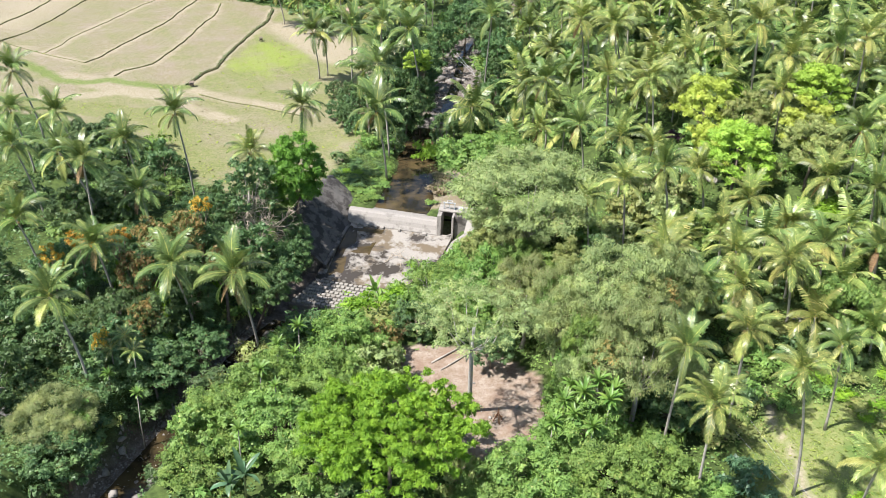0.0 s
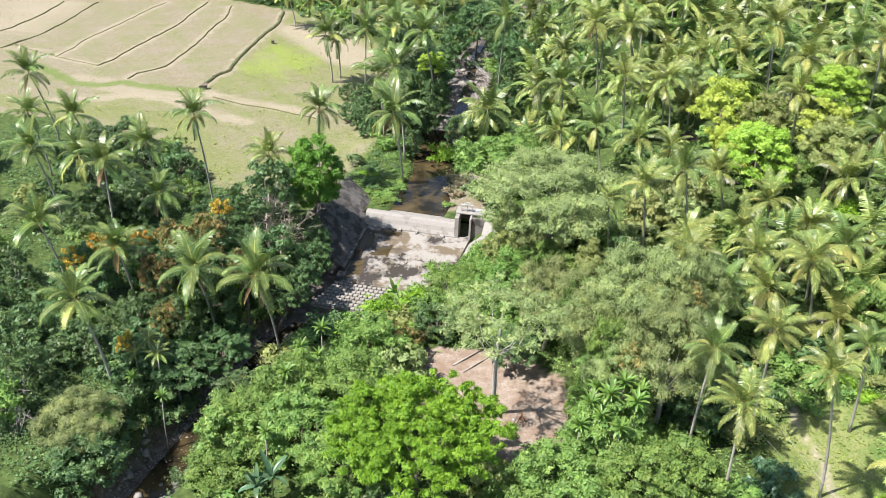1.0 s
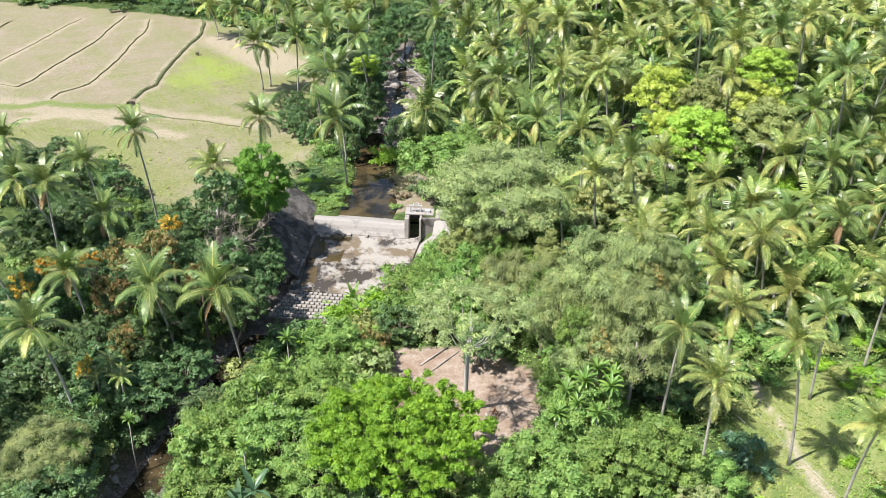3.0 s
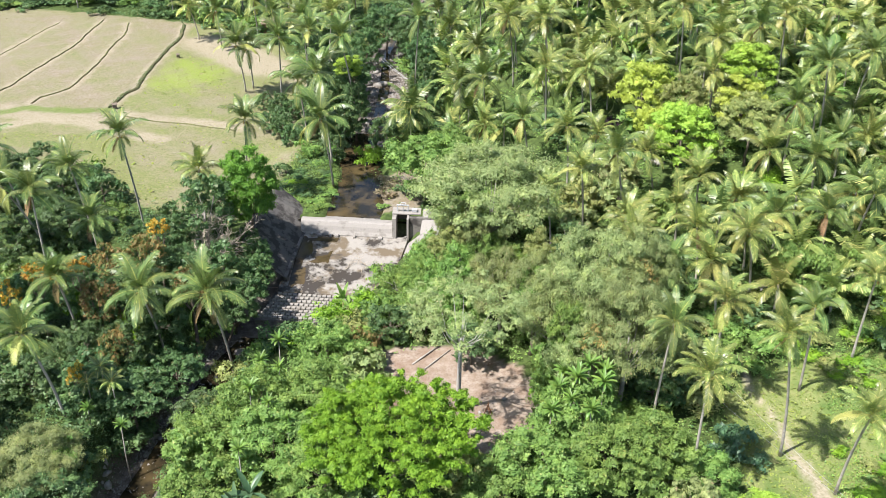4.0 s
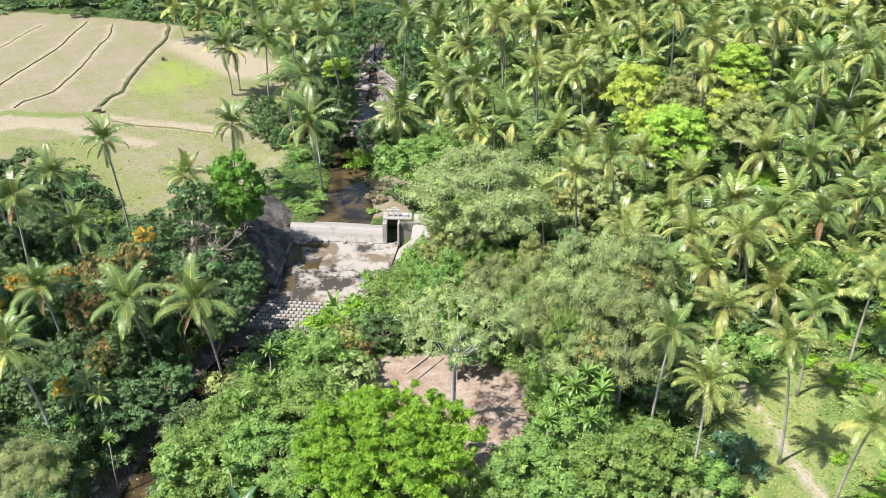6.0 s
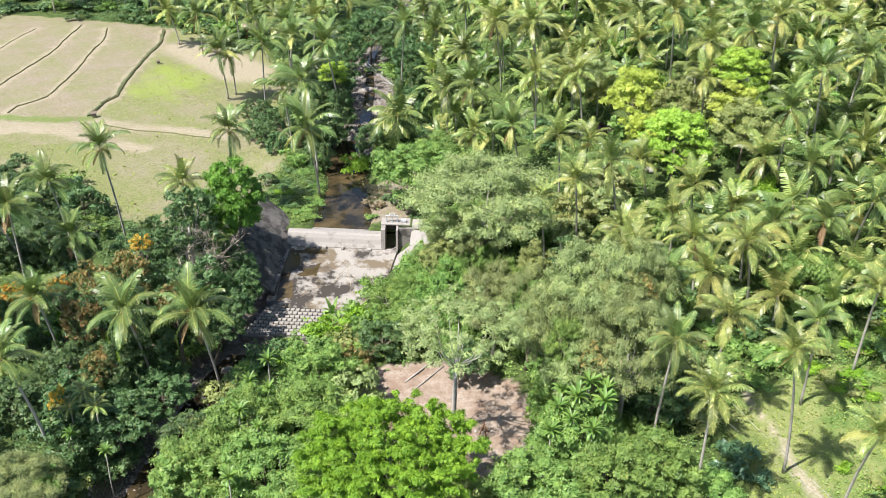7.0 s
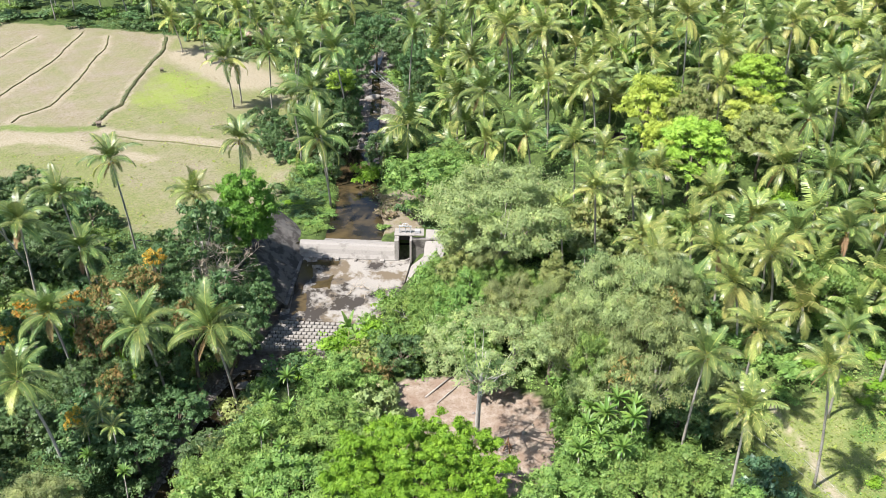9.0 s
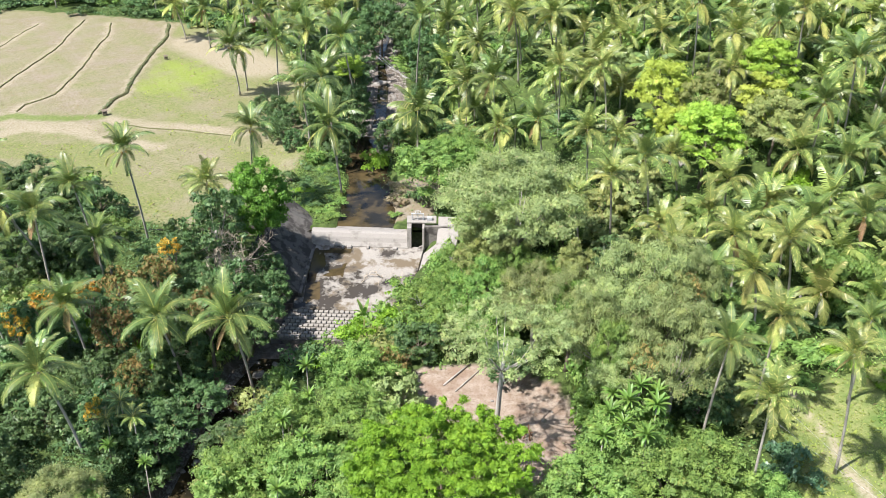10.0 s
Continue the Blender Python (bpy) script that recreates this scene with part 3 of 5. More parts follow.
# water: pond behind the weir and the shallow runs
def strip(name, y0, y1, lift, label, spread=1.15):
    rows = [r for r in RIVER]
    pts = []
    for (x0, a, z0, w0), (x1, b, z1, w1) in zip(rows, rows[1:]):
        n = max(2, int(abs(b - a) / 1.5))
        for i in range(n):
            t = i / n
            yy = a + (b - a) * t
            if y0 <= yy <= y1:
                pts.append((x0 + (x1 - x0) * t, yy, z0 + (z1 - z0) * t, w0 + (w1 - w0) * t))
    v, f = [], []
    for i, (x, y, z, w) in enumerate(pts):
        zz = lift if lift > -50 else z + 0.10
        for k in range(5):
            v.append(pv(x + (k / 2 - 1) * w * spread, y, zz))
        if i:
            for k in range(4):
                f.append(((i - 1) * 5 + k, (i - 1) * 5 + k + 1, i * 5 + k + 1, i * 5 + k))
    return tagged(new(name, mesh(name, v, f, WATER)), label, "water", kind="structure")


strip("water", 83.4, 107, 0.22, "brown still pond water held behind the weir", 4.2)
strip("water", 110, 176, -99, "thin dark water among stones of the stream", 0.28)
strip("water", 26, 67.5, -99, "dark shallow water in the shaded stream bed", 0.6)

def puddle(cx, cy, rx, ry, turn, seed):
    """A thin sheet of water lying on the apron, with an uneven edge."""
    v = []
    for i in range(40):
        a = 2 * math.pi * i / 40
        k = 1 + 0.22 * math.sin(3 * a + seed) + 0.13 * math.sin(7 * a + 2 * seed) + 0.07 * math.sin(12 * a + 3 * seed)
        dx, dy = rx * k * math.cos(a), ry * k * math.sin(a)
        x, y = cx + dx * math.cos(turn) - dy * math.sin(turn), cy + dx * math.sin(turn) + dy * math.cos(turn)
        x, y = max(x, -16.55), min(y, 82.05)
        v.append(pv(x, y, -0.7 + (y - 82.5) * 0.1330 + 0.008))
    return tagged(new("puddle", mesh("puddle", v, [range(40)], WATER)), "thin dark puddle of stream water on the concrete apron", "water", kind="structure")


for cx, cy, rx, ry, turn, seed in ((-16.0, 79.6, 0.75, 2.3, -0.06, 1.0), (-16.2, 75.8, 0.95, 2.2, -0.05, 2.3), (-13.6, 81.5, 2.4, 0.4, -0.05, 3.1), (-12.8, 78.6, 1.9, 0.95, 0.25, 4.4), (-10.2, 77.2, 1.4, 1.2, 0.5, 5.2), (-9.0, 80.6, 1.5, 0.7, 0.1, 6.6), (-10.4, 74.6, 1.9, 0.8, 0.2, 7.9)):
    puddle(cx, cy, rx, ry, turn, seed)

# stones
stone_me = []
for k in range(5):
    bm = bmesh.new()
    bmesh.ops.create_icosphere(bm, subdivisions=1, radius=1)
    for v in bm.verts:
        v.co = Vector((v.co.x * 1.2, v.co.y * 0.9, v.co.z * 0.6)) * (1 + 0.25 * rng.normal())
    me = bpy.data.meshes.new("stone")
    bm.to_mesh(me)
    bm.free()
    me.materials.append(STONE)
    for p in me.polygons:
        p.use_smooth = True
    stone_me.append(me)
n_stone = 0
while n_stone < 260:
    seg = rng.integers(0, 5) if rng.random() < 0.45 else rng.integers(12, 16)
    a, b = RIVER[seg], RIVER[seg + 1]
    t, side = rng.random(), rng.uniform(-1, 1)
    x, y = a[0] + (b[0] - a[0]) * t + side * (a[3] + 0.6), a[1] + (b[1] - a[1]) * t
    if 66.5 < y < 86 or y > 150:
        continue
    r = min(1.1, rng.lognormal(-1.45, 0.5))
    tagged(part("stone", stone_me[rng.integers(5)], None, Matrix.LocRotScale((x * S, y * S, ground_at(x * S, y * S) + 0.12 * r), Euler((rng.normal(0, 0.2), rng.normal(0, 0.2), rng.uniform(0, 6))), (r, r, r))),
           "grey worn stone lying in the stream bed", "stone", "stones of the stream")
    n_stone += 1
tagged(part("boulder", stone_me[1], None, Matrix.LocRotScale((-14.6 * S, 124.5 * S, ground_at(-14.6 * S, 124.5 * S) + 0.5), None, (1.3, 1.0, 1.2))), "pale grey boulder at the stream's edge", "boulder")
pebbles = []
for i in range(15000):
    seg = rng.integers(0, 5) if rng.random() < 0.4 else rng.integers(12, 16)
    a, b = RIVER[seg], RIVER[seg + 1]
    t, side = rng.random(), rng.uniform(-1, 1)
    x, y = a[0] + (b[0] - a[0]) * t + side * (a[3] + 0.8), a[1] + (b[1] - a[1]) * t
    if not (66.5 < y < 86):
        pebbles.append((x, y))
pb = np.array(pebbles)
pz = land(pb[:, 0], pb[:, 1])
r = np.minimum(0.3, rng.lognormal(-2.3, 0.45, len(pb)))
tetra = np.array([[1, 0, 0], [-0.5, 0.8, 0], [-0.5, -0.8, 0], [0, 0, 0.9]])
ang = rng.uniform(0, 6.28, len(pb))
co = np.stack([np.cos(ang)[:, None] * tetra[:, 0] - np.sin(ang)[:, None] * tetra[:, 1], np.sin(ang)[:, None] * tetra[:, 0] + np.cos(ang)[:, None] * tetra[:, 1], np.broadcast_to(tetra[:, 2], (len(pb), 4))], -1) * r[:, None, None]
co += np.stack([pb[:, 0] * S, pb[:, 1] * S, pz * S], -1)[:, None, :]
base = (np.arange(len(pb)) * 4)[:, None]
pf = np.concatenate([base + np.array([[0, 1, 3]]), base + np.array([[1, 2, 3]]), base + np.array([[2, 0, 3]])])
tagged(new("gravel", mesh("gravel", co.reshape(-1, 3), pf, STONE)), "loose grey gravel along the stream", "gravel", kind="stuff")

# ---------------------------------------------------------------- leaves and crowns


def leaf_quads(p, normal, size, aspect, g, fold=0.18):
    """Pointed leaves at p facing along normal."""
    n = normal / np.linalg.norm(normal, axis=1, keepdims=True)
    t = np.cross(n, g.normal(size=n.shape))
    t /= np.linalg.norm(t, axis=1, keepdims=True) + 1e-9
    b = np.cross(n, t)
    L = size[:, None]
    return np.stack([p - t * L * 0.5, p + b * L * aspect * 0.5 - n * L * fold * 0.3, p + t * L * 0.5 - n * L * fold, p - b * L * aspect * 0.5 - n * L * fold * 0.3], 1)


def lobes(g, count, spread, depth, size, floor=-0.25):
    """Foliage masses over a dome of given spread and depth (unit crown centred on the dome's middle)."""
    got = []
    tries = 0
    while len(got) < count and tries < 4000:
        tries += 1
        d = g.normal(size=3)
        d /= np.linalg.norm(d)
        if d[2] < floor:
            continue
        c = d * np.array([spread, spread, depth]) * g.uniform(0.5, 0.98)
        s = size * g.uniform(0.7, 1.3)
        if all(np.linalg.norm((c - o[0]) / np.array([1, 1, 0.8])) > 0.62 * (s + o[1]) for o in got):
            got.append((c, s))
    return got


def crown_quads(g, masses, density, size, aspect, flat=0.75, up=0.5, loose=0.35, reach=None):
    """Fine leaves in sprays over the masses, round a core of fewer, larger ones; the middle of the crown is bare."""
    out_q = []
    for c, s in masses:
        sprays = max(4, int(density * s * s * 1.12 / 13))
        d = g.normal(size=(sprays, 3))
        d /= np.linalg.norm(d, axis=1, keepdims=True)
        d[:, 2] = np.where(d[:, 2] < -0.3, -d[:, 2], d[:, 2])
        rad = s * (1 - 0.7 * loose * g.random(sprays) ** 1.6) * (1 + 0.16 * g.normal(size=sprays))
        heart = c + d * rad[:, None] * np.array([1, 1, flat])
        way = d * 0.9 + np.array([0, 0, 0.6 * up]) + g.normal(size=(sprays, 3)) * 0.5
        p = np.repeat(heart, 13, axis=0) + g.normal(size=(13 * sprays, 3)) * np.array([1, 1, 0.55]) * 0.19 * s
        normal = np.repeat(way, 13, axis=0) + g.normal(size=p.shape) * 0.36
        fine = size * 0.61 * g.lognormal(0, 0.3, len(p))
        n = int(density * s * s * 0.24)
        e = g.normal(size=(n, 3))
        e /= np.linalg.norm(e, axis=1, keepdims=True)
        e[:, 2] = np.where(e[:, 2] < -0.3, -e[:, 2], e[:, 2])
        core = c + e * s * g.uniform(0.5, 0.8, (n, 1)) * np.array([1, 1, flat])
        p = np.concatenate([p, core])
        normal = np.concatenate([normal, e + g.normal(size=e.shape) * 0.4])
        fine = np.concatenate([fine, size * 1.25 * g.lognormal(0, 0.2, n)])
        if reach is not None:
            keep = (((p / np.array(reach)) ** 2).sum(1) > 0.32) & (p[:, 2] > -0.8 * reach[2])
            p, normal, fine = p[keep], normal[keep], fine[keep]
        if len(p):
            out_q.append(leaf_tris(p, normal, fine, aspect, g))
    return np.concatenate(out_q)


def leaf_tris(p, normal, size, aspect, g):
    """Pointed three-cornered leaves at p facing along normal."""
    n = normal / np.linalg.norm(normal, axis=1, keepdims=True)
    t = np.cross(n, g.normal(size=n.shape))
    t /= np.linalg.norm(t, axis=1, keepdims=True) + 1e-9
    s = np.cross(n, t)
    L = size[:, None]
    return np.stack([p + t * L * 0.62, p - t * L * 0.38 + s * L * aspect * 0.62, p - t * L * 0.38 - s * L * aspect * 0.62], 1)


def tri_mesh(name, v, material):
    """A mesh of loose three-cornered leaves: v is an array (n, 3, 3)."""
    n = len(v)
    me = bpy.data.meshes.new(name)
    me.vertices.add(3 * n)
    me.vertices.foreach_set("co", np.asarray(v, dtype=np.float32).ravel())
    me.loops.add(3 * n)
    me.loops.foreach_set("vertex_index", np.arange(3 * n, dtype=np.int32))
    me.polygons.add(n)
    me.polygons.foreach_set("loop_start", np.arange(0, 3 * n, 3, dtype=np.int32))
    me.materials.append(material)
    me.update(calc_edges=True)
    return me


SPECIES = {}


def species(key, material, count, spread, depth, mass, density, size, aspect, flat=0.75, up=0.5, loose=0.35, variants=3, floor=-0.25, bark=BARK_DARK):
    kinds = []
    for k in range(variants):
        g = np.random.default_rng(abs(hash_of(key)) + k)
        ms = lobes(g, count, spread, depth, mass, floor)
        kinds.append((tri_mesh("crown", crown_quads(g, ms, density, size, aspect, flat, up, loose, None if key == "sparse" else (spread, spread, depth)), material), ms))
    SPECIES[key] = (kinds, spread, depth, bark)


def hash_of(text):
    return sum((i + 1) * ord(ch) for i, ch in enumerate(text))


#       key, material, masses, spread, depth, mass size, density, leaf, aspect
species("rain", LEAF_GREY, 72, 5.0, 3.2, 0.92, 760, 0.168, 0.5, 0.6, 0.9, 0.6, 4, -0.35, BARK_PALE)
species("sparse", LEAF_GREY, 84, 4.6, 1.9, 0.6, 430, 0.15, 0.5, 0.5, 0.9, 0.9, 1, -0.2, BARK_WHITE)
species("flame", LEAF_BRIGHT, 340, 6.2, 2.4, 0.40, 1400, 0.18, 0.45, 0.55, 1.0, 0.5, 1, 0.0, BARK_DARK)
species("mid", LEAF_MID, 62, 3.4, 2.6, 0.66, 640, 0.225, 0.55, 0.75, 0.7, 0.55, 4, -0.6)
species("dark", LEAF_DARK, 56, 3.4, 2.8, 0.68, 370, 0.3, 0.5, 0.75, 0.7, 0.55, 4, -0.6)
species("round", LEAF_ROUND, 90, 2.9, 3.6, 0.6, 1000, 0.21, 0.55, 0.8, 0.5, 0.5, 1, -0.7)
species("lime", LEAF_LIME, 64, 3.3, 3.2, 0.62, 740, 0.24, 0.55, 0.75, 0.6, 0.5, 2, -0.5)
species("yellow", LEAF_YELLOW, 52, 3.3, 3.2, 0.62, 700, 0.24, 0.55, 0.75, 0.6, 0.55, 2, -0.5)
species("olive", LEAF_OLIVE, 62, 3.4, 3.0, 0.64, 660, 0.24, 0.5, 0.75, 0.6, 0.55, 2, -0.4)
species("thin", LEAF_DARK, 34, 2.6, 2.4, 0.55, 380, 0.25, 0.55, 0.8, 0.4, 0.9, 2, -0.5, BARK_PALE)
species("rusty", LEAF_RUST, 26, 1.7, 1.8, 0.5, 420, 0.22, 0.5, 0.8, 0.4, 0.9, 2, -0.5)
species("orange", LEAF_ORANGE, 16, 1.1, 1.2, 0.4, 420, 0.2, 0.55, 0.8, 0.4, 0.9, 2, -0.3)

for bushy, material in (("bushmid", LEAF_MID), ("bushdark", LEAF_DARK), ("bushgrey", LEAF_GREY), ("busholive", LEAF_OLIVE)):
    species(bushy, material, 30, 2.0, 1.9, 0.52, 400, 0.25, 0.6, 0.75, 0.6, 0.6, 2, -0.5)


def tree(key, x, y, top, r, label, name="tree", tall=None, lean=(0.0, 0.0), group="", kind_no=None, category="tree", low=None):
    """A tree from plan numbers: crown centre x, y, its top and its radius."""
    kinds, spread, depth, bark = SPECIES[key]
    k = int(rng.integers(len(kinds))) if kind_no is None else kind_no
    crown_me, ms = kinds[k]
    sc = r * S / spread
    scz = sc if tall is None else tall * S / (2 * depth)
    bx, by = x - lean[0], y - lean[1]
    gz = ground_at(bx * S, by * S)
    root = tagged(new(name), label, category, group)
    root.matrix_basis = Matrix.Translation((bx * S, by * S, gz))
    cz = top * S - depth * scz - gz
    if low is not None:
        cz = max(cz, low * S)
    cz = max(cz, 0.25 * depth * scz)
    turn = rng.uniform(0, 6.28)
    mid = Vector((lean[0] * S, lean[1] * S, cz))
    m = Matrix.Translation(mid) @ Matrix.Rotation(turn, 4, "Z") @ Matrix.Diagonal((sc, sc, scz, 1))
    lines = []
    w = (0.015 if key != "sparse" else 0.012) * (top * S - gz) + 0.04
    fork = mid * 0.62 + Vector((rng.normal(0, 0.15), rng.normal(0, 0.15), 0))
    lines.append(([Vector((0, 0, -0.35)), fork * 0.3 + Vector((rng.normal(0, 0.1), rng.normal(0, 0.1), 0)), fork * 0.7, fork, mid * 0.9 + Vector((0, 0, 0.2 * depth * scz))],
                  [w * 1.35, w, w * 0.85, w * 0.75, w * 0.3], 8))
    order = sorted(range(len(ms)), key=lambda i: -ms[i][1])[:9]
    for i in order:
        c = m @ Vector(ms[i][0])
        half = fork.lerp(c, 0.5) + Vector((rng.normal(0, 0.25), rng.normal(0, 0.25), -0.12 * (c - fork).length + 0.1))
        lines.append(([fork, half, c], [w * 0.42, w * 0.22, w * 0.05], 5))
    part("trunk", tubes("trunk", lines, bark), root)
    part("crown", crown_me, root, m)
    return root


# palm fronds: arcs with hanging leaflets
def frond_mesh(name, g, length, rise, bend, hang, material, pairs=35, fine=True):
    v, rach = [], []
    pos, angle = np.zeros(3), rise
    steps = 14
    pts = []
    for i in range(steps + 1):
        pts.append((pos.copy(), angle))
        pos = pos + np.array([math.cos(angle), 0.0, math.sin(angle)]) * length / steps
        angle -= bend / steps * (0.5 + 1.0 * i / steps)
    side_sway = g.normal(0, 0.05)
    for i in range(pairs):
        t = 0.13 + 0.86 * (i + 0.5) / pairs
        f = t * steps
        k = min(int(f), steps - 1)
        p = pts[k][0] * (1 - f + k) + pts[k + 1][0] * (f - k)
        p = p + np.array([0, side_sway * length * t * t, 0])
        a = pts[k][1]
        fw, up = np.array([math.cos(a), 0, math.sin(a)]), np.array([-math.sin(a), 0, math.cos(a)])
        l = length * 0.235 * (math.sin(math.pi * (0.16 + 0.80 * t)) ** 0.7) * g.uniform(0.85, 1.1)
        for s in (-1, 1):
            d = fw * (0.55 + 0.4 * t) + np.array([0, s, 0]) * (1.0 - 0.35 * t) + up * 0.18
            d /= np.linalg.norm(d)
            droop = np.array([0, 0, -1.0]) * hang * g.uniform(0.6, 1.3)
            e1 = p + d * l * 0.55 + droop * l * 0.12
            e2 = e1 + (d * 0.7 + droop * 0.9) / np.linalg.norm(d * 0.7 + droop * 0.9) * l * 0.5
            w = fw * ((1.45 if fine else 2.1) / pairs) * length / 3.8
            if fine:
                v.append([p - w * 0.8, p + w * 0.8, e1 + w, e1 - w])
                v.append([e1 - w, e1 + w, e2 + w * 0.25, e2 - w * 0.25])
            else:
                v.append([p - w * 0.8, p + w * 0.8, e2 + w * 0.5, e2 - w * 0.5])
    for i in range(steps):
        wd = 0.04 * (1 - 0.75 * i / steps)
        a, b = pts[i][0], pts[i + 1][0]
        sa, sb = np.array([0, side_sway * length * (i / steps) ** 2, 0]), np.array([0, side_sway * length * ((i + 1) / steps) ** 2, 0])
        y = np.array([0, wd, 0])
        lift = np.array([0, 0, 0.03])
        v.append([a + sa - y + lift, a + sa + y + lift, b + sb + y * 0.8 + lift, b + sb - y * 0.8 + lift])
    me = quads(name, np.array(v), material)
    if material in (FROND, FROND_SUNLIT):
        me.materials.append(FROND_YELLOW)
        for f in me.polygons[len(v) - steps:]:
            f.material_index = 1
    return me


fg = np.random.default_rng(5)
SETS = []
for tissue in (FROND, FROND_SUNLIT):
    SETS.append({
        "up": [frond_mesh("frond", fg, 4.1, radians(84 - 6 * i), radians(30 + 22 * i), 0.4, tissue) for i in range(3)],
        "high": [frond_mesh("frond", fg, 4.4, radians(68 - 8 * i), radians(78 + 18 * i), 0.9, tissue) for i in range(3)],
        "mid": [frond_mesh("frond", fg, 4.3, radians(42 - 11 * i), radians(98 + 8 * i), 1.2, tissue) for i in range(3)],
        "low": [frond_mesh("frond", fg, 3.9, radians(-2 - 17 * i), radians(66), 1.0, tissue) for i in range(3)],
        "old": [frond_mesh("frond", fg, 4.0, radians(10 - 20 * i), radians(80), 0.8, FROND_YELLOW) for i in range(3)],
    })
DRY_FRONDS = [frond_mesh("dry_frond", fg, 3.0, radians(-52 - 9 * i), radians(25), 0.6, FROND_DRY, 18) for i in range(2)]
FAR_CROWNS = []
for k in range(6):
    g = np.random.default_rng(300 + k)
    made_q, shade, az = [], [], 0.0
    for i in range(13):
        az += 2.4 + g.normal(0, 0.2)
        rise = (86, 78, 71, 64, 57, 50, 42, 33, 22, 10, -4, -20, -38)[i]
        me = frond_mesh("frond", g, 3.9 * g.uniform(0.9, 1.12), radians(rise), radians(26 + 72 * min(1, (86 - rise) / 36)), 0.95, FROND, 29, False)
        co = np.empty(len(me.vertices) * 3, dtype=np.float32)
        me.vertices.foreach_get("co", co)
        turn = np.array(Matrix.Rotation(az, 3, "Z"))
        made_q.append((co.reshape(-1, 3) @ turn.T).reshape(-1, 4, 3))
        shade += [1 if (k2 >= len(me.polygons) - 14 or i == 11 and k % 3 == 1) else 0 for k2 in range(len(me.polygons))]
        bpy.data.meshes.remove(me)
    me = quads("crown", np.concatenate(made_q), FROND if k % 2 else FROND_SUNLIT)
    me.materials.append(FROND_YELLOW)
    me.polygons.foreach_set("material_index", np.array(shade, dtype=np.int32))
    FAR_CROWNS.append(me)
nut_bm = bmesh.new()
bmesh.ops.create_icosphere(nut_bm, subdivisions=1, radius=0.15)
nut_me = bpy.data.meshes.new("coconut")
nut_bm.to_mesh(nut_me)
nut_bm.free()
nut_me.materials.append(NUT)


def palm(x, y, z, size=1.0, count=24, yellow=0.3, lean=None, far=False):
    """A coconut palm from the plan place of its crown's heart."""
    if lean is None:
        lean = (rng.normal(0.12 if x > 0 else 0.03, 0.06), rng.normal(0.22, 0.06))
    g0 = float(land(x, y))
    h = max(z - g0, 1.2)
    bx, by = x + lean[0] * h, y + lean[1] * h
    gz = ground_at(bx * S, by * S)
    root = tagged(new("coconut_palm" if h > 3.4 else "young_palm"), "tall coconut palm with a slender grey trunk and arching fronds" if h > 5 else "young coconut palm with a short trunk and arching fronds", "palm tree", "coconut palms" if h > 3.4 else "young palms")
    root.matrix_basis = Matrix.Translation((bx * S, by * S, gz))
    top = Vector(((x - bx) * S, (y - by) * S, z * S - gz))
    pts, rad = [], []
    w = 0.15 * (0.8 + 0.2 * size)
    for i in range(9):
        t = i / 8
        sway = t ** 1.5
        pts.append(Vector((top.x * sway, top.y * sway, -0.3 + (top.z + 0.3) * t)))
        rad.append(w * (1.25 if i == 0 else 1.0 - 0.35 * t))
    part("trunk", tubes("trunk", [(pts, rad, 7)], BARK_PALM), root)
    az = rng.uniform(0, 6.28)
    if far:
        part("crown", FAR_CROWNS[2 * rng.integers(3) if x > 8 and rng.random() < 0.6 else rng.integers(6)], root, Matrix.Translation(top) @ Euler((rng.normal(0, 0.12), rng.normal(0, 0.12), az)).to_matrix().to_4x4() @ Matrix.Scale(size, 4))
        return root
    # Palms on the right more often get the set coloured as sunlit.
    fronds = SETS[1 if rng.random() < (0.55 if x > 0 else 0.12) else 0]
    plan = ["up"] * 4 + ["high"] * int(count * 0.25) + ["mid"] * int(count * 0.21) + ["low"] * int(count * 0.17)
    for i, kind in enumerate(plan):
        az += 2.4 + rng.normal(0, 0.15)
        if kind in ("low", "mid") and rng.random() < (yellow if kind == "low" else yellow * 0.35):
            kind = "old"
        me = fronds[kind][rng.integers(3)]
        q = size * rng.uniform(0.86, 1.1)
        part("frond", me, root, Matrix.Translation(top) @ Euler((rng.normal(0, 0.12), rng.normal(0, 0.08), az)).to_matrix().to_4x4() @ Matrix.Scale(q, 4))
    for i in range(4):
        a = rng.uniform(0, 6.28)
        part("coconut", nut_me, root, Matrix.Translation(top + Vector((0.26 * math.cos(a), 0.26 * math.sin(a), -0.3 - 0.12 * (i % 2)))))
    for i in range(int(rng.integers(0, 3))):
        part("dry_frond", DRY_FRONDS[i % 2], root, Matrix.Translation(top + Vector((0, 0, -0.2))) @ Matrix.Rotation(rng.uniform(0, 6.28), 4, "Z") @ Matrix.Scale(size * 0.9, 4), "brown withered frond")
    return root

